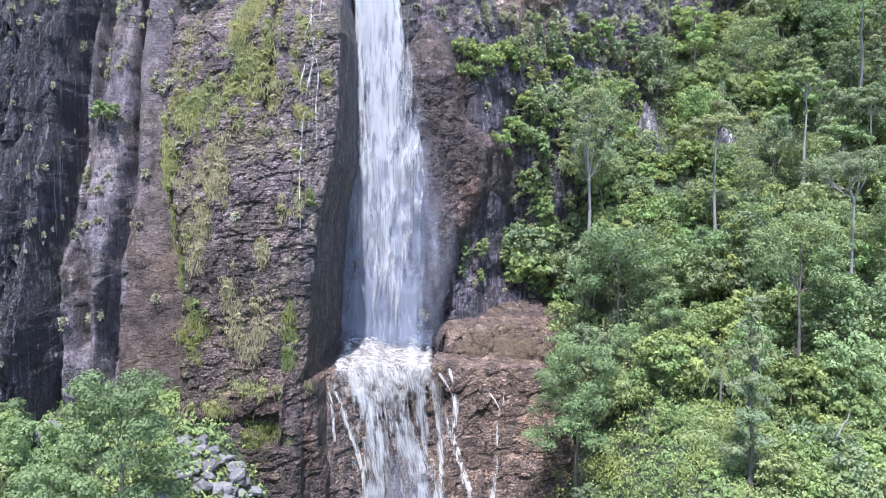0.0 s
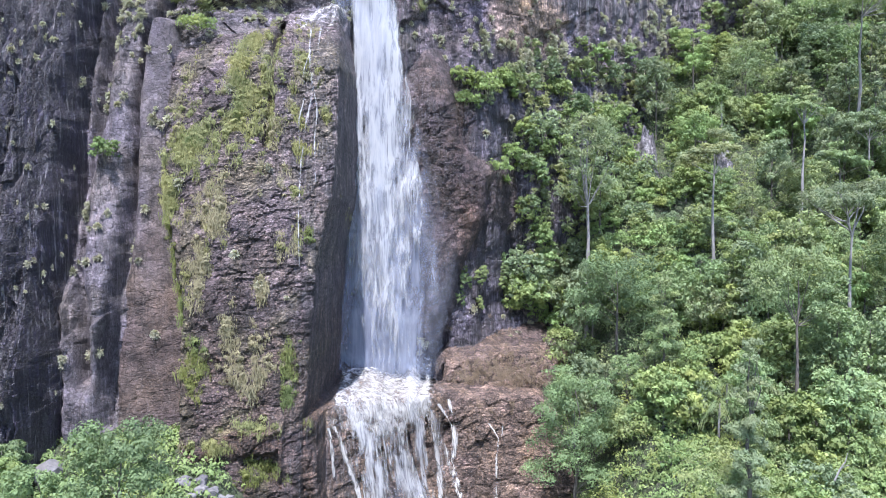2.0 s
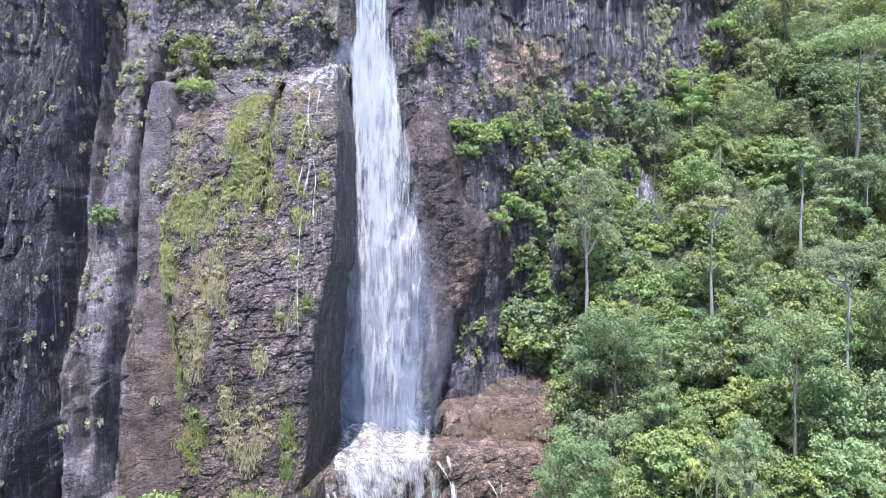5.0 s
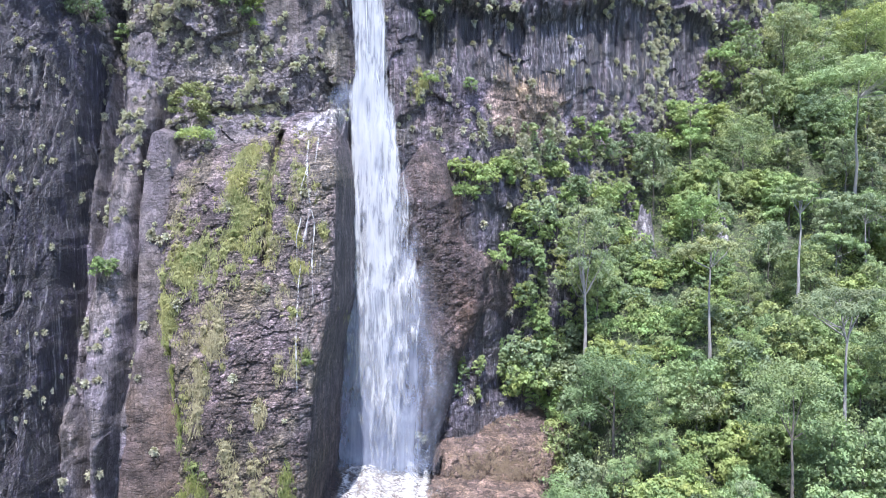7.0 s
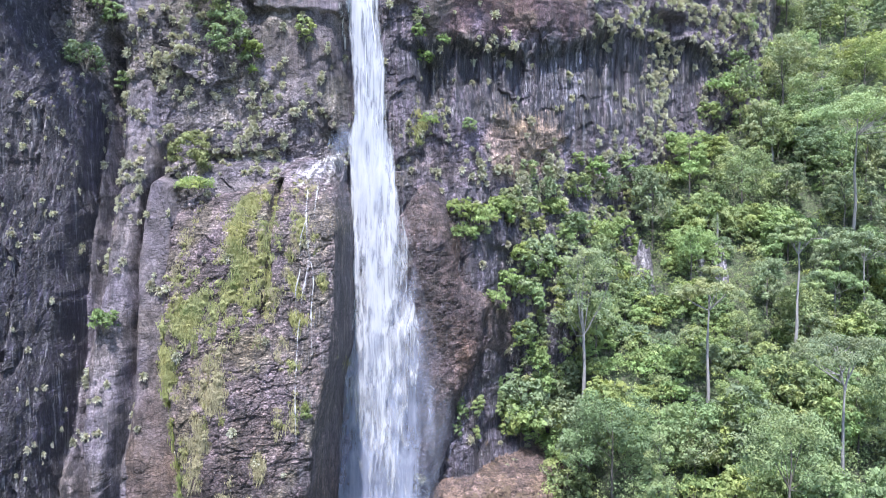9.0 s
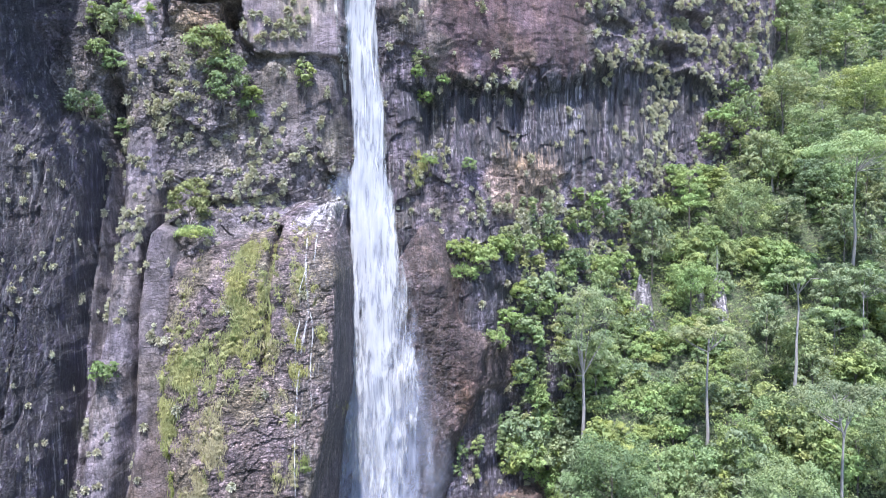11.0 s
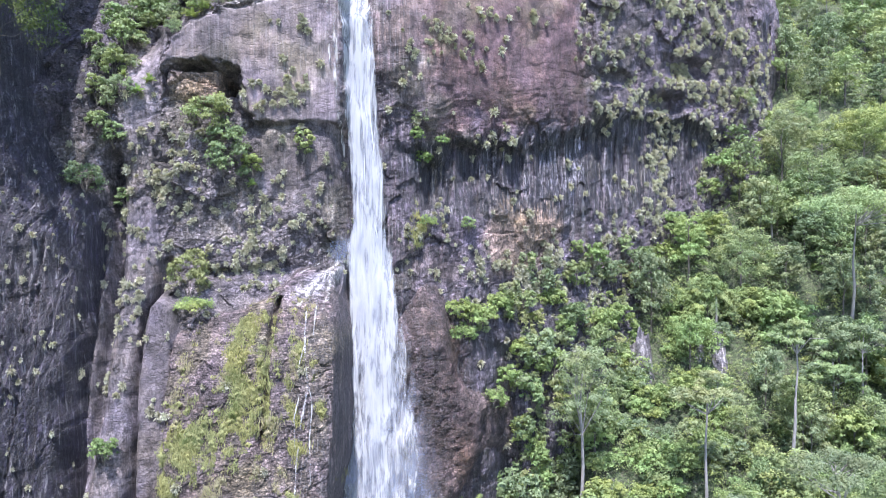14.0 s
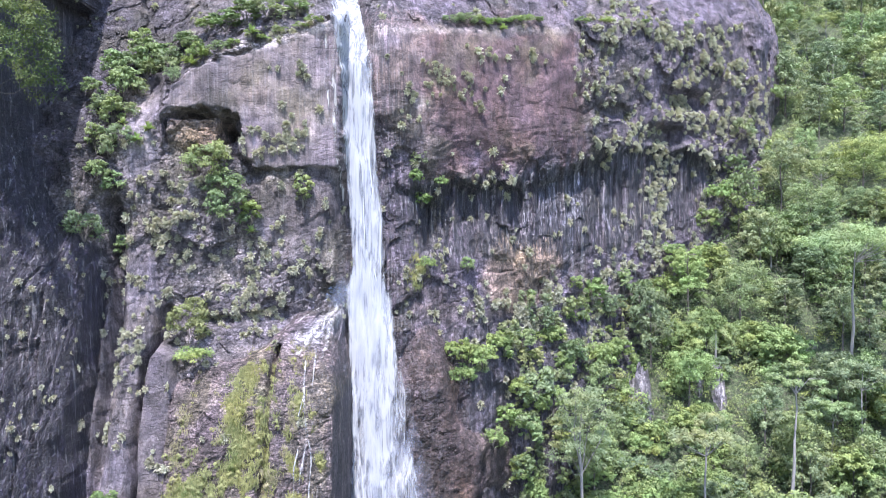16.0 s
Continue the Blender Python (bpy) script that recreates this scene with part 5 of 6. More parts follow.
while len(taken) < 250 and tries < 9000:
    tries += 1
    x, y = rng.uniform(14, 150), rng.uniform(74, 238)
    if not fits(x, y, 4) or (x < 72 and y > base_wall(np.array(x), np.array(60.0)) - 2):
        continue
    if x < 22 and y < 112:
        continue
    ground = float(ground_z(np.array(x), np.array(y)))
    if any(b > y - 6 and abs(x / y - a / b) < (0.5 * w + 2) / b and (y > b - 6 and (x - a) ** 2 + (y - b) ** 2 < (0.5 * w + 1) ** 2 or y < b and (ground + 11 - 60) / y > (top - ch - 60) / b) for a, b, top, w, ch, *_ in HEROES):
        continue
    if 34 < x < 42 and 128 < y < 146 or 46 < x < 57 and 132 < y < 148:
        continue
    if 33 < x < 51 and 126 < y < 142:
        continue
    if 27 < x < 41 and 117 < y < 131 or x > 33 and y < 84:
        continue
    gap = 4.6 if y < 130 else 6.6
    if any((x - a) ** 2 + (y - b) ** 2 < gap * gap for a, b, *_ in taken) or 20 < x < 37 and y < 98:
        continue
    # farther trees are more often grey-leaved, to imitate haze by colour
    k = int(rng.choice(6, p=(0.28, 0.23, 0.19, 0.03, 0.22, 0.05) if y < 128 else (0.24, 0.16, 0.38, 0.05, 0.09, 0.08)))
    s = rng.uniform(0.55, 1.1) * (0.75 if y < 92 else 1.0 if y < 130 else 1.35)
    taken.append((x, y))
    copy_thing(kinds[k], Matrix.LocRotScale((x, y, float(ground_z(np.array(x), np.array(y))) - 0.3), Euler((0, 0, rng.random() * 6.28)), (s, s, s * rng.uniform(0.85, 1.2))))
count = tries = 0
while count < 100 and tries < 4000:
    tries += 1
    x, y = rng.uniform(11, 110), rng.uniform(58, 180)
    if not fits(x, y, 3) or (x < 72 and y > base_wall(np.array(x), np.array(60.0)) - 1) or (x < 20 and y < 108):
        continue
    count += 1
    s = rng.uniform(0.7, 1.35)
    copy_thing(shrub_kinds[int(rng.integers(5))], Matrix.LocRotScale((x, y, float(ground_z(np.array(x), np.array(y))) - 0.2), Euler((0, 0, rng.random() * 6.28)), (s, s, s)))
BRIGHT = [(rng.uniform(26, 42), rng.uniform(115, 132), rng.uniform(0.8, 1.5), (1, 4, 4)[k % 3]) for k in range(30)] + [(rng.uniform(33, 51), rng.uniform(126, 143), rng.uniform(0.8, 1.4), (1, 4, 1, 2)[k % 4]) for k in range(34)] + [(rng.uniform(33, 54), rng.uniform(68, 86), rng.uniform(0.7, 1.3), (1, 4, 1)[k % 3]) for k in range(40)]
for x, y, s, k in BRIGHT:
    copy_thing(shrub_kinds[k], Matrix.LocRotScale((x, y, float(ground_z(np.array(x), np.array(y))) - 0.2), Euler((0, 0, rng.random() * 6.28)), (s, s, s)))
for i, ob in enumerate(shrub_kinds):
    x, y = 33 + 2.5 * i, 82 + 6 * i
    plant(ob, x, y)
for i, ob in enumerate(kinds):
    x, y = 48 + 7 * i, 112 + 7 * i
    plant(ob, x, y)

# grassy clearing
ux, uy = rng.uniform(19, 35, 1300), rng.uniform(58, 97, 1300)
v, f, t = leaf_cloud(rng, np.stack([ux, uy, ground_z(ux, uy) + 0.1, rng.uniform(0.4, 0.8, len(ux)), np.full(len(ux), 0.6)], -1), 60, 0.24)
tagged(new("tall_grass", mesh_of("tall_grass", v, f, LEAF_BRIGHT, tint=t)), "light green tall grass in the clearing", "grass", kind="stuff")

# undergrowth between the trees: billowing heaps of creepers and saplings
ux, uy = rng.uniform(10, 140, 3000), rng.uniform(52, 235, 3000)
ok = fits(ux, uy, 5) & ~((ux < 72) & (uy > base_wall(ux, np.full(3000, 60.0)) + 2)) & ~((ux < 14.5) & (uy < 108))
ux, uy = ux[ok], uy[ok]
uz = ground_z(ux, uy)
heaps = ([], [])
for x, y, z in zip(ux, uy, uz):
    r, mood = rng.uniform(1.3, 2.9), 0.15 + 0.6 * rng.random()
    bright = fbm(np.array(x / 16), np.array(y / 16), 171, 3) > 0.06
    for _ in range(7):
        d = rng.normal(size=3)
        d /= np.linalg.norm(d)
        heaps[0 if bright else 1].append((x + d[0] * r, y + d[1] * r, z + abs(d[2]) * r * 1.1, r * (0.34 + 0.2 * rng.random()), 0.8, mood + 0.24 * rng.normal()))
for rows, leaf, label in ((heaps[0], LEAF_BRIGHT, "tangled bright green undergrowth between the trees"), (heaps[1], LEAF, "dark green undergrowth on the wooded slope")):
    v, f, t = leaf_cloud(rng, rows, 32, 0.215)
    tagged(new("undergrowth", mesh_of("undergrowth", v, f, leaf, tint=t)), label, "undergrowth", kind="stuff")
ux, uy = rng.uniform(-54, -14, 2600), rng.uniform(50, 92, 2600)
ok = fits(ux, uy, 5) & ~((ux > -26) & (uy > 74) & (rng.random(2600) < 0.35))
ux, uy = ux[ok], uy[ok]
v, f, t = leaf_cloud(rng, np.stack([ux, uy, ground_z(ux, uy) + 0.2, rng.uniform(0.5, 1.0, len(ux)), np.full(len(ux), 0.7)], -1), 26, 0.32)
tagged(new("undergrowth", mesh_of("undergrowth", v, f, LEAF_BRIGHT, tint=t)), "tangled green undergrowth at the cliff's foot", "undergrowth", kind="stuff")


# feathery palms and a fallen branch
def palm(height, label):
    root = new("palm")
    v, f = tube([(0, 0, -0.4), (0.1, 0, height * 0.5), (0, 0.1, height)], [0.16, 0.12, 0.1], 7)
    part("trunk", mesh_of("trunk", v, f, BARK, True), root)
    for i in range(13):
        a, lift, reach = i * 2.4, rng.uniform(0.1, 0.9), rng.uniform(1.9, 2.6)
        out = np.array((np.cos(a), np.sin(a), 0.0))
        line = [np.array((0, 0, height)) + out * reach * k + (0, 0, lift * reach * k - 1.15 * reach * k * k * 0.75) for k in np.linspace(0, 1, 8)]
        verts, faces = [], []
        side = np.array((-out[1], out[0], 0.0))
        for p0, p1 in zip(line[1:], line[2:] + [line[-1] + out * 0.3]):
            for sgn in (-1, 1):
                for h in (0.0, 0.5):
                    q = p0 + (p1 - p0) * h
                    n = len(verts)
                    verts += [q, q + (p1 - p0) * 0.2, q + side * sgn * rng.uniform(0.35, 0.6) + (p1 - p0) * rng.uniform(0.5, 0.9) - (0, 0, rng.uniform(0.2, 0.5))]
                    faces.append((n, n + 1, n + 2))
        part("frond", mesh_of("frond", np.array(verts), np.array(faces), LEAF, tint=np.full(len(verts), 0.6)), root)
    return tagged(root, label, "palm", "palms")


palm_one = palm(3.4, "feathery green palm on the cliff's edge")
set_down(palm_one, on_cliff(65.5, 92.5, 1.0), 1.35)
for x, y, s in ((69.5, 160, 1.2), (36, 96, 1.0), (39, 95, 1.15), (34, 93, 0.9), (53, 146, 1.2)):
    copy_thing(palm_one, Matrix.LocRotScale((x, y, float(ground_z(np.array(x), np.array(y))) - 0.2), Euler((0, 0, rng.random() * 6)), (s, s, s * 1.3)))
v, f = joined([tube([(0, 0, -0.6), (0.8, 0.2, 0.9), (1.5, 0.1, 2.0), (1.9, 0.3, 3.2)], [0.14, 0.12, 0.09, 0.03], 6), tube([(0.8, 0.2, 0.9), (1.7, 0.4, 1.3), (2.4, 0.4, 1.5)], [0.08, 0.05, 0.02], 5)])
branch = new("dead_branch", mesh_of("dead_branch", v, f, BARK, True))
set_down(branch, (38.0, 73.0, float(ground_z(np.array(38.0), np.array(73.0))) + 7.0), 0.7)
tagged(branch, "bleached dead branch sticking out of the undergrowth", "branch")


# pale rock that shows through the wood
def outcrop(x, y, width, height):
    us, vs = np.meshgrid(np.linspace(-1, 1, 34), np.linspace(0, 1, 60))
    bulge = 1.6 * np.sqrt(np.clip(1 - us * us, 0, 1)) * (1 - 0.35 * vs)
    px = x + us * width * 0.5 * (1 - 0.25 * vs) + 0.2 * fbm(us * 4, vs * 6, 163, 3)
    pz = float(ground_z(np.array(x), np.array(y))) - 2 + vs * height * (1 - 0.3 * us * us + 0.22 * fbm(us * 2.5 + x, vs * 0.5, 167, 3))
    level, _ = cells(px / 1.0, pz / 2.4, 161)
    py = y - bulge + 0.45 * level + 0.5 * fbm(px / 0.6, pz / 4, 165, 3) + 2.2 * vs
    i = np.arange(us.size).reshape(us.shape)
    q = np.stack([i[:-1, :-1], i[:-1, 1:], i[1:, 1:], i[1:, :-1]], -1).reshape(-1, 4)
    n = us.size
    me = mesh_of("rock_outcrop", np.stack([px, py, pz], -1).reshape(-1, 3), q, ROCK, True, tint=np.tile((0.36, 0.34, 0.34), (n, 1)), rock_kind=np.tile((0.6, 0.1, 0.1), (n, 1)))
    tagged(new("rock_outcrop", me), "pale grey streaked rock outcrop among the trees", "rock")


outcrop(37.5, 139.5, 5.0, 11.0)
outcrop(52.5, 141.5, 3.6, 9.0)
outcrop(48.8, 143.5, 2.6, 9.0)


# boulders at the foot
def boulder(r, flat):
    bm = bmesh.new()
    bmesh.ops.create_icosphere(bm, subdivisions=2, radius=r)
    shift = Vector((rng.random() * 50, rng.random() * 50, rng.random() * 50))
    for vert in bm.verts:
        d = vert.co.normalized()
        k = 1 + 0.35 * noise.noise(d * 1.4 + shift) + 0.12 * noise.noise(d * 4 + shift)
        vert.co = Vector((d.x * k * r, d.y * k * r * 0.9, max(d.z * k * r * flat, -0.5 * r)))
    me = bpy.data.meshes.new("boulder")
    bm.to_mesh(me)
    bm.free()
    me.materials.append(STONE)
    return me


boulders = [boulder(1.0, f) for f in (0.6, 0.75, 0.9, 0.7)]
ROCKS = [(-43.6, 83.6, 1.7)] + [(-28 + 12 * rng.random(), 68 + 15 * rng.random(), 0.22 + 0.75 * rng.random() ** 3) for _ in range(290)]
for x, y, r in ROCKS:
    ob = new("boulder", boulders[int(rng.integers(4))])
    ob.matrix_basis = Matrix.LocRotScale((x, y, float(ground_z(np.array(x), np.array(y))) + 0.2 * r), Euler((rng.normal() * 0.2, rng.normal() * 0.2, rng.random() * 6)), (r * 1.2, r, r))
    tagged(ob, "pale grey angular boulder in the rubble", "boulder", "boulders at the cliff's foot")


# ---- the water ----
FALL_Z = [126, 121, 113, 104, 96, 87, 81, 78.5, 76, 70, 62, 56, 48, 40, 31, 23, 19]
FALL_L = [-17.2, -15.9, -14.4, -14.1, -13.8, -13.3, -13.3, -14.3, -14.6, -14.7, -15.2, -16.2, -17.0, -17.8, -18.2, -17.6, -17.0]
FALL_R = [-12.2, -10.7, -8.8, -8.0, -7.6, -7.0, -7.0, -5.8, -5.2, -4.0, -2.2, -1.3, -0.4, 0.1, -0.2, -1.0, -1.0]


def fall_at(u, z):
    """A point of the falling water: u from its left edge 0 to its right edge 1."""
    u, z = np.broadcast_arrays(np.asarray(u, float), np.asarray(z, float))
    l, r = (np.interp(-z, [-k for k in FALL_Z], e) for e in (FALL_L, FALL_R))
    y = np.interp(z, [19, 76, 112, 117, 126], [109.5, 114.6, 115.6, 117.5, 124])
    x = l + (r - l) * u + 0.25 * fbm(z / 9 + u * 3, u * 4, 121, 2)
    y = np.where(z > 78, np.minimum(y, cliff_y(x, z) - 0.45), y)
    return np.stack([x, y, z], -1)


def sheet(us, zs, shift, fade):
    """A sheet of falling water over a grid of u and z."""
    u, z = np.meshgrid(us, zs)
    p = fall_at(u, z) + np.stack([0 * u, shift + 0.5 * fbm(u * 5, z / 6, 131, 3), 0 * u], -1)
    i = np.arange(u.size).reshape(u.shape)
    q = np.stack([i[:-1, :-1], i[:-1, 1:], i[1:, 1:], i[1:, :-1]], -1).reshape(-1, 4)
    return p.reshape(-1, 3), q, fade(u, z).ravel()


def strands(pts_of, n, spread, low, high, width):
    """Thin opaque threads of water, tapering at both ends."""
    verts, faces = [], []
    k = 9
    for s in range(n):
        u, z0, length, w = spread(), rng.uniform(low, high), rng.uniform(4, 15), rng.uniform(*width)
        z = np.linspace(z0, max(z0 - length, low - 1), k)
        p = pts_of(np.full(k, u) + 0.02 * rng.normal(), z) + (0, rng.normal() * 0.45, 0)
        taper = np.sin(np.linspace(0.05, np.pi - 0.05, k))[:, None] * w
        side = np.array((1, 0.25 * rng.normal(), 0))
        v = np.concatenate([p - side * taper, p + side * taper])
        j = np.arange(k - 1)[:, None]
        faces.append(np.hstack([j, j + k, j + k + 1, j + 1]) + s * 2 * k)
        verts.append(v)
    return np.concatenate(verts), np.concatenate(faces)


fall = tagged(new("waterfall"), "tall white waterfall dropping down the cliff onto a ledge", "waterfall")


def density(u, z):
    """How dense the falling water is: a white core that frays into strands towards its foot."""
    high = smooth01(z, 70, 84)
    sides = smooth01(u, 0.0, 0.18) * (1 - smooth01(u, 0.76, 1.0))
    core = np.exp(-((u - 0.44 - 0.12 * fbm(z / 17, z * 0, 138, 2)) / (0.31 + 0.25 * high)) ** 2)
    low = smooth01(z, 22, 52)
    body = (0.53 + 0.05 * low) + (0.34 + 0.13 * low) * core + 0.10 * high
    body = body + 0.4 * np.exp(-((z - 73.5) / 5) ** 2) * core
    return sides * body * (0.62 + 0.38 * smooth01(z, 22, 46)) * smooth01(z, 19.5, 22) * (1 + 0.5 * fbm(u * 7 + 0.2 * fbm(z / 5, u * 3, 139, 2), z / 16, 137, 3) * (1 - 0.75 * high))


for shift, gain in ((-0.5, 1.0), (0.5, 1.0)):
    v, f, a = sheet(np.linspace(0, 1, 26), np.linspace(19.5, 126, 170), shift, lambda u, z: density(u, z) * gain)
    part("water_veil", mesh_of("water_veil", v, f, VEIL, True, fade=a), fall)
v, f = strands(fall_at, 60, lambda: float(np.clip(rng.normal(0.45, 0.12), 0.25, 0.75)), 80, 122, (0.03, 0.11))
part("upper_thread", mesh_of("upper_thread", v, f, WHITE, True), fall)
for shift, gain, low, high in ((1.2, 0.6, 18, 92), (-1.9, 0.28, 31, 84)):
    v, f, a = sheet(np.linspace(-0.45, 1.75, 28), np.linspace(low, high, 60), shift, lambda u, z: gain * smooth01(u, -0.4, 0.45) * (1 - smooth01(u, 0.55, 1.5)) * (1 - smooth01(z, 0.45 * high, high)) * smooth01(z, low, low + 6))
    part("spray", mesh_of("spray", v, f, SPRAY, True, fade=a), fall, "thin bluish drifting spray")


def puff(x, z, rx, rz, out, strength):
    """A soft patch of drifting spray that hangs before the rock."""
    us, vs = np.meshgrid(np.linspace(-1, 1, 14), np.linspace(-1, 1, 14))
    xx, zz = x + us * rx, z + vs * rz
    yy = float(cliff_y(np.array(x), np.array(z))) - out + 0.6 * us * us
    i = np.arange(us.size).reshape(us.shape)
    q = np.stack([i[:-1, :-1], i[:-1, 1:], i[1:, 1:], i[1:, :-1]], -1).reshape(-1, 4)
    return np.stack([xx, yy, zz], -1).reshape(-1, 3), q, (strength * np.clip(1 - us * us - vs * vs, 0, 1)).ravel()


for place in ((-14.6, 77.4, 3.6, 4.2, 1.6, 0.5), (-7.4, 21.6, 10.0, 5.6, 4.0, 0.52), (-4.8, 4.0, 9.5, 12.0, 2.5, 0.42)):
    v, f, a = puff(*place)
    part("spray", mesh_of("spray", v, f, SPRAY, True, fade=a), fall, "thin bluish drifting spray")


def runnel(pts, width, k=40):
    """A stream that runs down over the rock: a sheet that follows the surface, through points of x and z."""
    pts = np.array(pts, float)
    d = np.concatenate([[0], np.cumsum(np.hypot(*np.diff(pts, axis=0).T))])
    s = np.linspace(0, d[-1], k)
    x, z = np.interp(s, d, pts[:, 0]), np.interp(s, d, pts[:, 1])
    w = np.interp(s / d[-1], np.linspace(0, 1, len(width)), width)
    cols = np.linspace(-1, 1, 9)
    xx = x[:, None] + w[:, None] * cols * 0.5
    zz = np.repeat(z[:, None], 9, 1)
    yy = cliff_y(xx, zz)
    rows = np.arange(k)[:, None] + np.arange(-4, 5)
    yy = np.minimum(yy[np.clip(rows, 0, k - 1)].mean(1) - 0.45, yy - 0.2) - 0.1 * (1 - cols ** 2)
    i = np.arange(xx.size).reshape(xx.shape)
    q = np.stack([i[:-1, :-1], i[:-1, 1:], i[1:, 1:], i[1:, :-1]], -1).reshape(-1, 4)
    fade = np.clip(1.0 - np.abs(cols) ** 2, 0, 1)[None, :] * (0.9 + 0.5 * fbm(xx * 1.5, zz / 2, 141, 2))
    return np.stack([xx, yy, zz + 0.25], -1).reshape(-1, 3), q, fade.ravel()


def foam(x0, x1, z0, z1, strength):
    """A white patch where the fall breaks on the terrace, thinning out on all sides."""
    us, vs = np.meshgrid(np.linspace(-1, 1, 40), np.linspace(-1, 1, 30))
    xx, zz = (x0 + x1) / 2 + us * (x1 - x0) / 2, (z0 + z1) / 2 + vs * (z0 - z1) / 2
    yy = cliff_y(xx, zz)
    rows = np.arange(30)[:, None] + np.arange(-3, 4)
    yy = np.minimum(yy[np.clip(rows, 0, 29)].mean(1) - 0.6, yy - 0.35)
    i = np.arange(xx.size).reshape(xx.shape)
    q = np.stack([i[:-1, :-1], i[:-1, 1:], i[1:, 1:], i[1:, :-1]], -1).reshape(-1, 4)
    fade = strength * (1 - smooth01(np.hypot(us, vs) + 0.3 * fbm(xx / 1.2, zz / 2.2, 151, 3), 0.3, 1.0))
    return np.stack([xx, yy, zz + 0.35], -1).reshape(-1, 3), q, np.clip(fade, 0, 1).ravel()


cascade = tagged(new("cascade"), "white cascade spreading over the brown rock terrace", "cascade")
STREAMS = [  # the two chutes, then the threads, by x and z and by width
    ([(-12.8, 23), (-12.4, 21.6), (-11.1, 19.9), (-9.8, 17.5), (-8.8, 13.8), (-8.3, 9.9), (-8.5, 4), (-8.6, -2)], (4.4, 4.8, 4.4, 4.8, 5.2, 5.6)),
    ([(-9.9, 23), (-9.4, 21.6), (-8.3, 19), (-7.2, 16.4), (-5.4, 12.7), (-4.2, 8.7), (-3.4, 4), (-3, -2)], (6.4, 5.8, 5.0, 5.0, 5.6, 6.0)),
    ([(-4.6, 23.5), (-4.2, 20), (-3.4, 16.9), (-2.9, 12.5), (-2.6, 10.3), (-0.9, 4.7), (-0.4, -2)], (4.2, 3.0, 2.2, 2.2, 2.6)),
    ([(-2.4, 23), (-2.3, 19.5), (-1.6, 16.5), (-0.9, 13.7), (-0.4, 9.6), (-0.3, 4), (0, -2)], (2.6, 1.5, 1.2, 1.3, 1.6)),
    ([(-1.8, 17.8), (-0.6, 14.3), (0.7, 11.4), (1.6, 8), (2.7, 5.5), (3.5, 3.2), (4, -2)], (1.7, 1.3, 1.3, 1.6, 2.2)),
    ([(0.9, 19), (1.5, 16.9), (1.9, 13.4), (1.3, 10.3), (2.2, 7.2), (3.2, 3)], (0.8, 1.3, 1.2, 1.4)),
    ([(-0.6, 18.6), (0.2, 17.4), (1.4, 15.2), (1.8, 12.8)], (0.7, 0.6, 0.5)),
    ([(-5.6, 17.5), (-4.6, 13.5), (-3.8, 10), (-2.6, 6)], (1.5, 1.2, 1.3)),
    ([(-14, 18.9), (-13.5, 16.4), (-13.2, 13)], (0.5, 0.7, 0.4)),
    ([(-13.4, 18.9), (-12.8, 17.6), (-11.7, 14), (-10.4, 10.5), (-9.6, 6.9), (-9.2, 1)], (0.7, 1.0, 1.0, 1.2, 2.0)),
    ([(6.6, 15.6), (7.3, 14.7), (8, 13.5), (7.6, 11.1), (7.5, 8.4), (7.3, 5.7), (6.7, 1)], (0.4, 0.5, 0.8, 1.2, 1.5)),
    ([(8.6, 15.4), (8.5, 14.2), (8, 13.4)], (0.4, 0.4, 0.5))]
v, f, a = foam(-15.4, 2.4, 25.0, 14.4, 0.69)
part("foam", mesh_of("foam", v, f, FOAM, True, fade=a), cascade, "white foam where the fall lands")


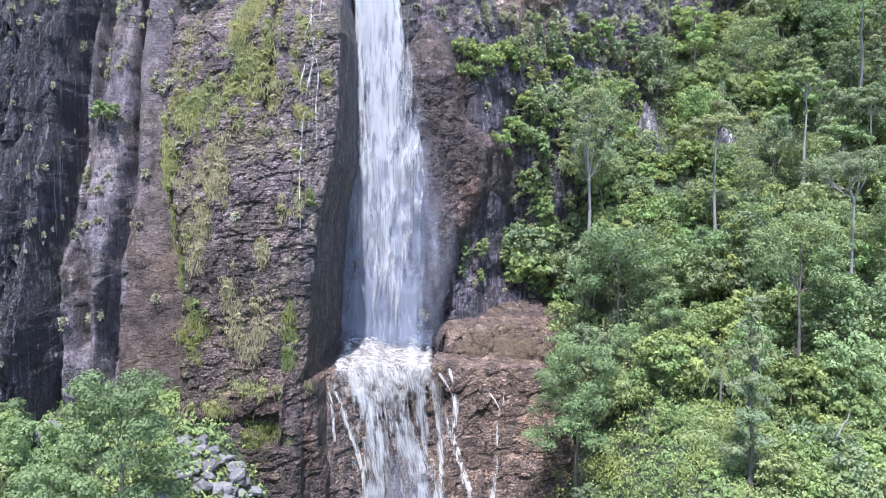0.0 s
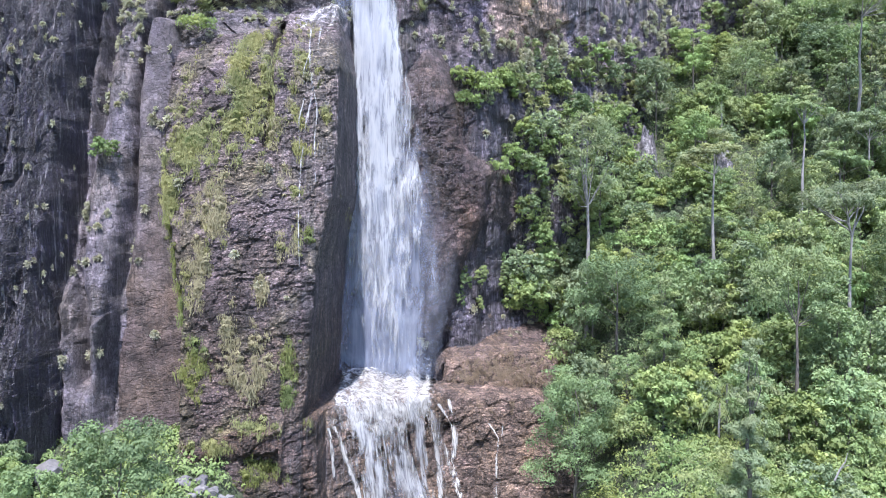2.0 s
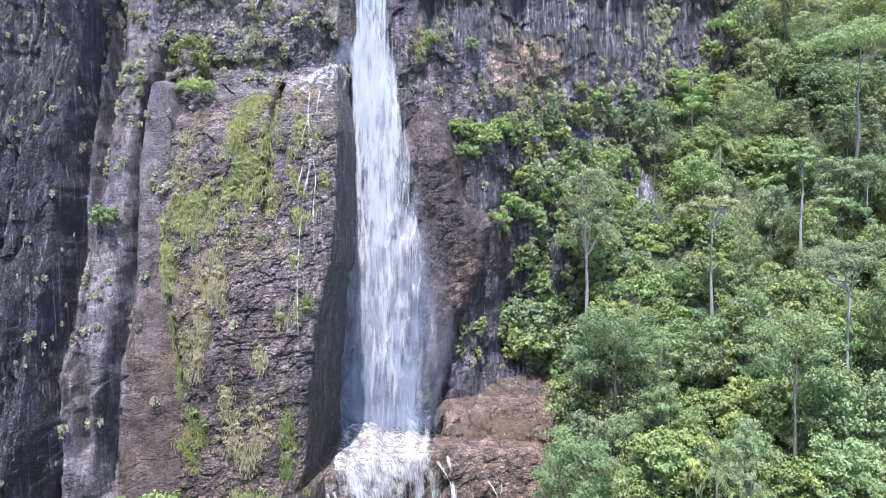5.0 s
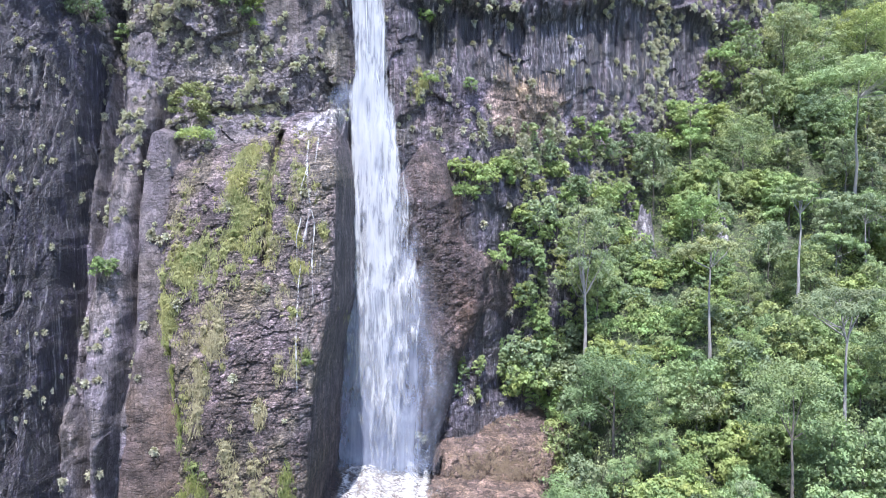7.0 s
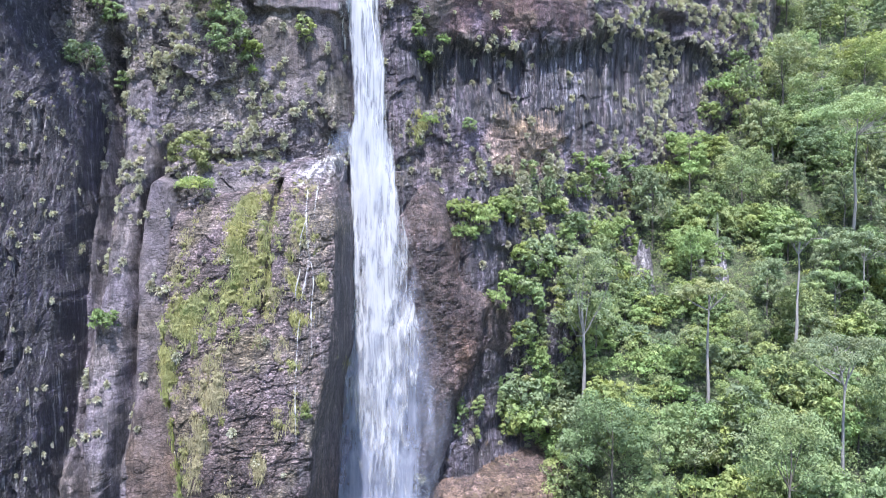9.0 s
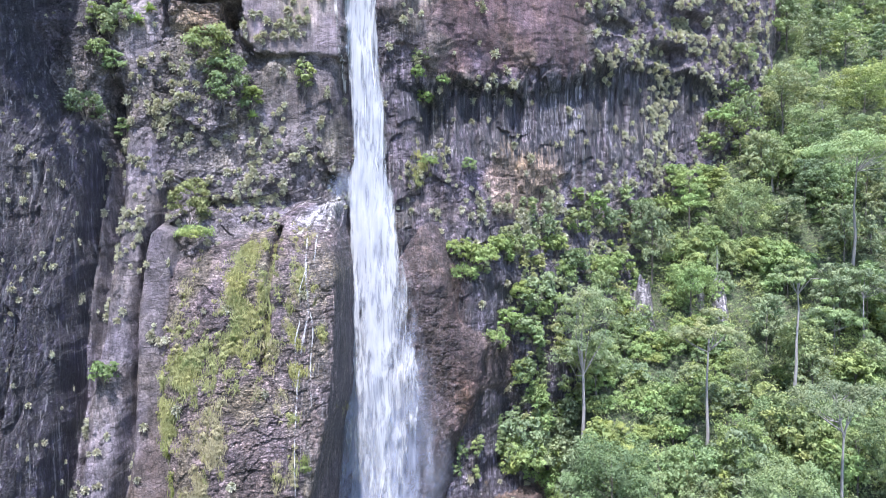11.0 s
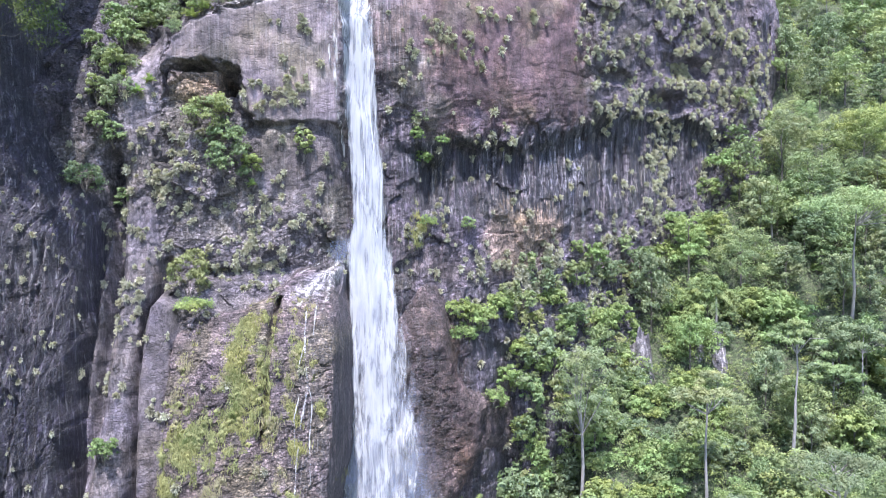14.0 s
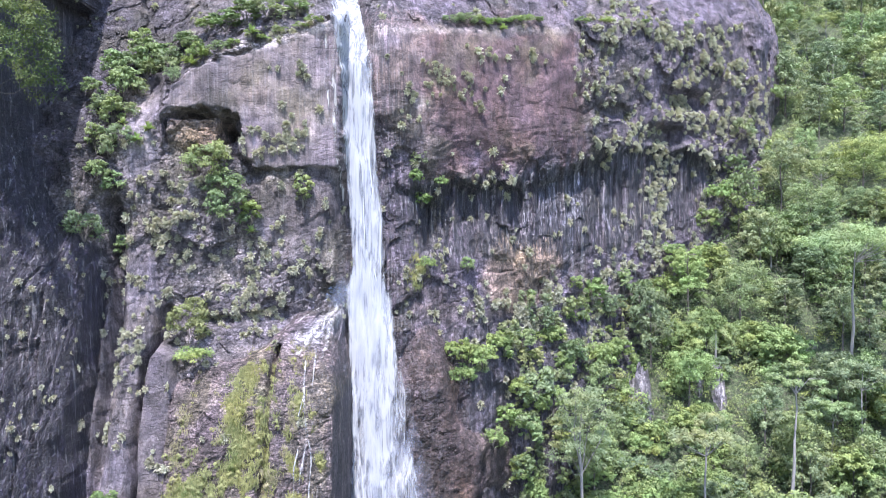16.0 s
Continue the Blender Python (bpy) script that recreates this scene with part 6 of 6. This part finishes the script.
def apron(k, n):
    """A thin wide sheet of water over the terrace's whole front."""
    us, zs = np.meshgrid(np.linspace(0, 1, n), np.linspace(19.5, -3, k))
    left = np.interp(zs, [-3, 10, 16, 25], [-13.2, -13.4, -13.6, -13.6])
    xx = left + us * np.interp(zs, [-3, 10, 25], [17.5, 17.0, 15.0])
    yy = cliff_y(xx, zs)
    rows = np.arange(k)[:, None] + np.arange(-3, 4)
    yy = np.minimum(yy[np.clip(rows, 0, k - 1)].mean(1) - 0.45, yy - 0.2)
    i = np.arange(us.size).reshape(us.shape)
    q = np.stack([i[:-1, :-1], i[:-1, 1:], i[1:, 1:], i[1:, :-1]], -1).reshape(-1, 4)
    fade = 0.57 * smooth01(us, 0, 0.12) * (1 - smooth01(us, 0.75, 1.0)) * (0.9 + 0.5 * fbm(us * 9, zs / 14, 157, 2)) * (1 - smooth01(zs, 17, 19.5))
    return np.stack([xx, yy, zs + 0.25], -1).reshape(-1, 3), q, np.clip(fade, 0, 1).ravel()


v, f, a = apron(60, 60)
part("apron", mesh_of("apron", v, f, CHUTE, True, fade=a), cascade, "thin white sheet of water over brown rock")
for pts, width in STREAMS:
    v, f, a = runnel(pts, width)
    part("stream", mesh_of("stream", v, f, BRAID if max(width) < 3 else CHUTE, True, fade=a), cascade)
trickle = tagged(new("trickle"), "thin white trickles running down the rock beside the fall", "waterfall")
for pts, width in (([(-14.6, 114.5), (-14.6, 106), (-14.2, 99), (-13.8, 91)], (1.6, 1.4, 0.9)), ([(-15.6, 115), (-15.5, 110), (-15.1, 102)], (0.7, 0.8, 0.5)), ([(-17, 69.5), (-17, 67), (-16.4, 63.8), (-16, 60.3), (-16.7, 56), (-17, 51.5), (-16.9, 45), (-16.6, 39)], (0.45, 0.6, 0.5, 0.4, 0.3, 0.2)), ([(-16.2, 62), (-15.4, 58.5), (-15.6, 54), (-15.2, 49)], (0.2, 0.4, 0.35, 0.2)), ([(-16.6, 66), (-17.2, 63), (-16.9, 60), (-17.5, 57), (-17.3, 53)], (0.2, 0.35, 0.35, 0.2)), ([(-13.8, 76.0), (-16, 73.8), (-17.6, 71.2), (-18.4, 70)], (2.6, 2.0, 1.0)), ([(-13.8, 75.2), (-14.6, 72.6), (-14.9, 69.5)], (2.0, 1.8, 0.9)), ([(-13.6, 76.6), (-17, 75.3), (-20.5, 73.2)], (1.4, 0.9, 0.5)), ([(-15.2, 74.5), (-16, 71), (-15.8, 66)], (0.5, 0.5, 0.3))):
    v, f, a = runnel(pts, width)
    part("stream", mesh_of("stream", v, f, TRICKLE if max(width) < 0.7 else BRAID, True, fade=0.78 * a), trickle)
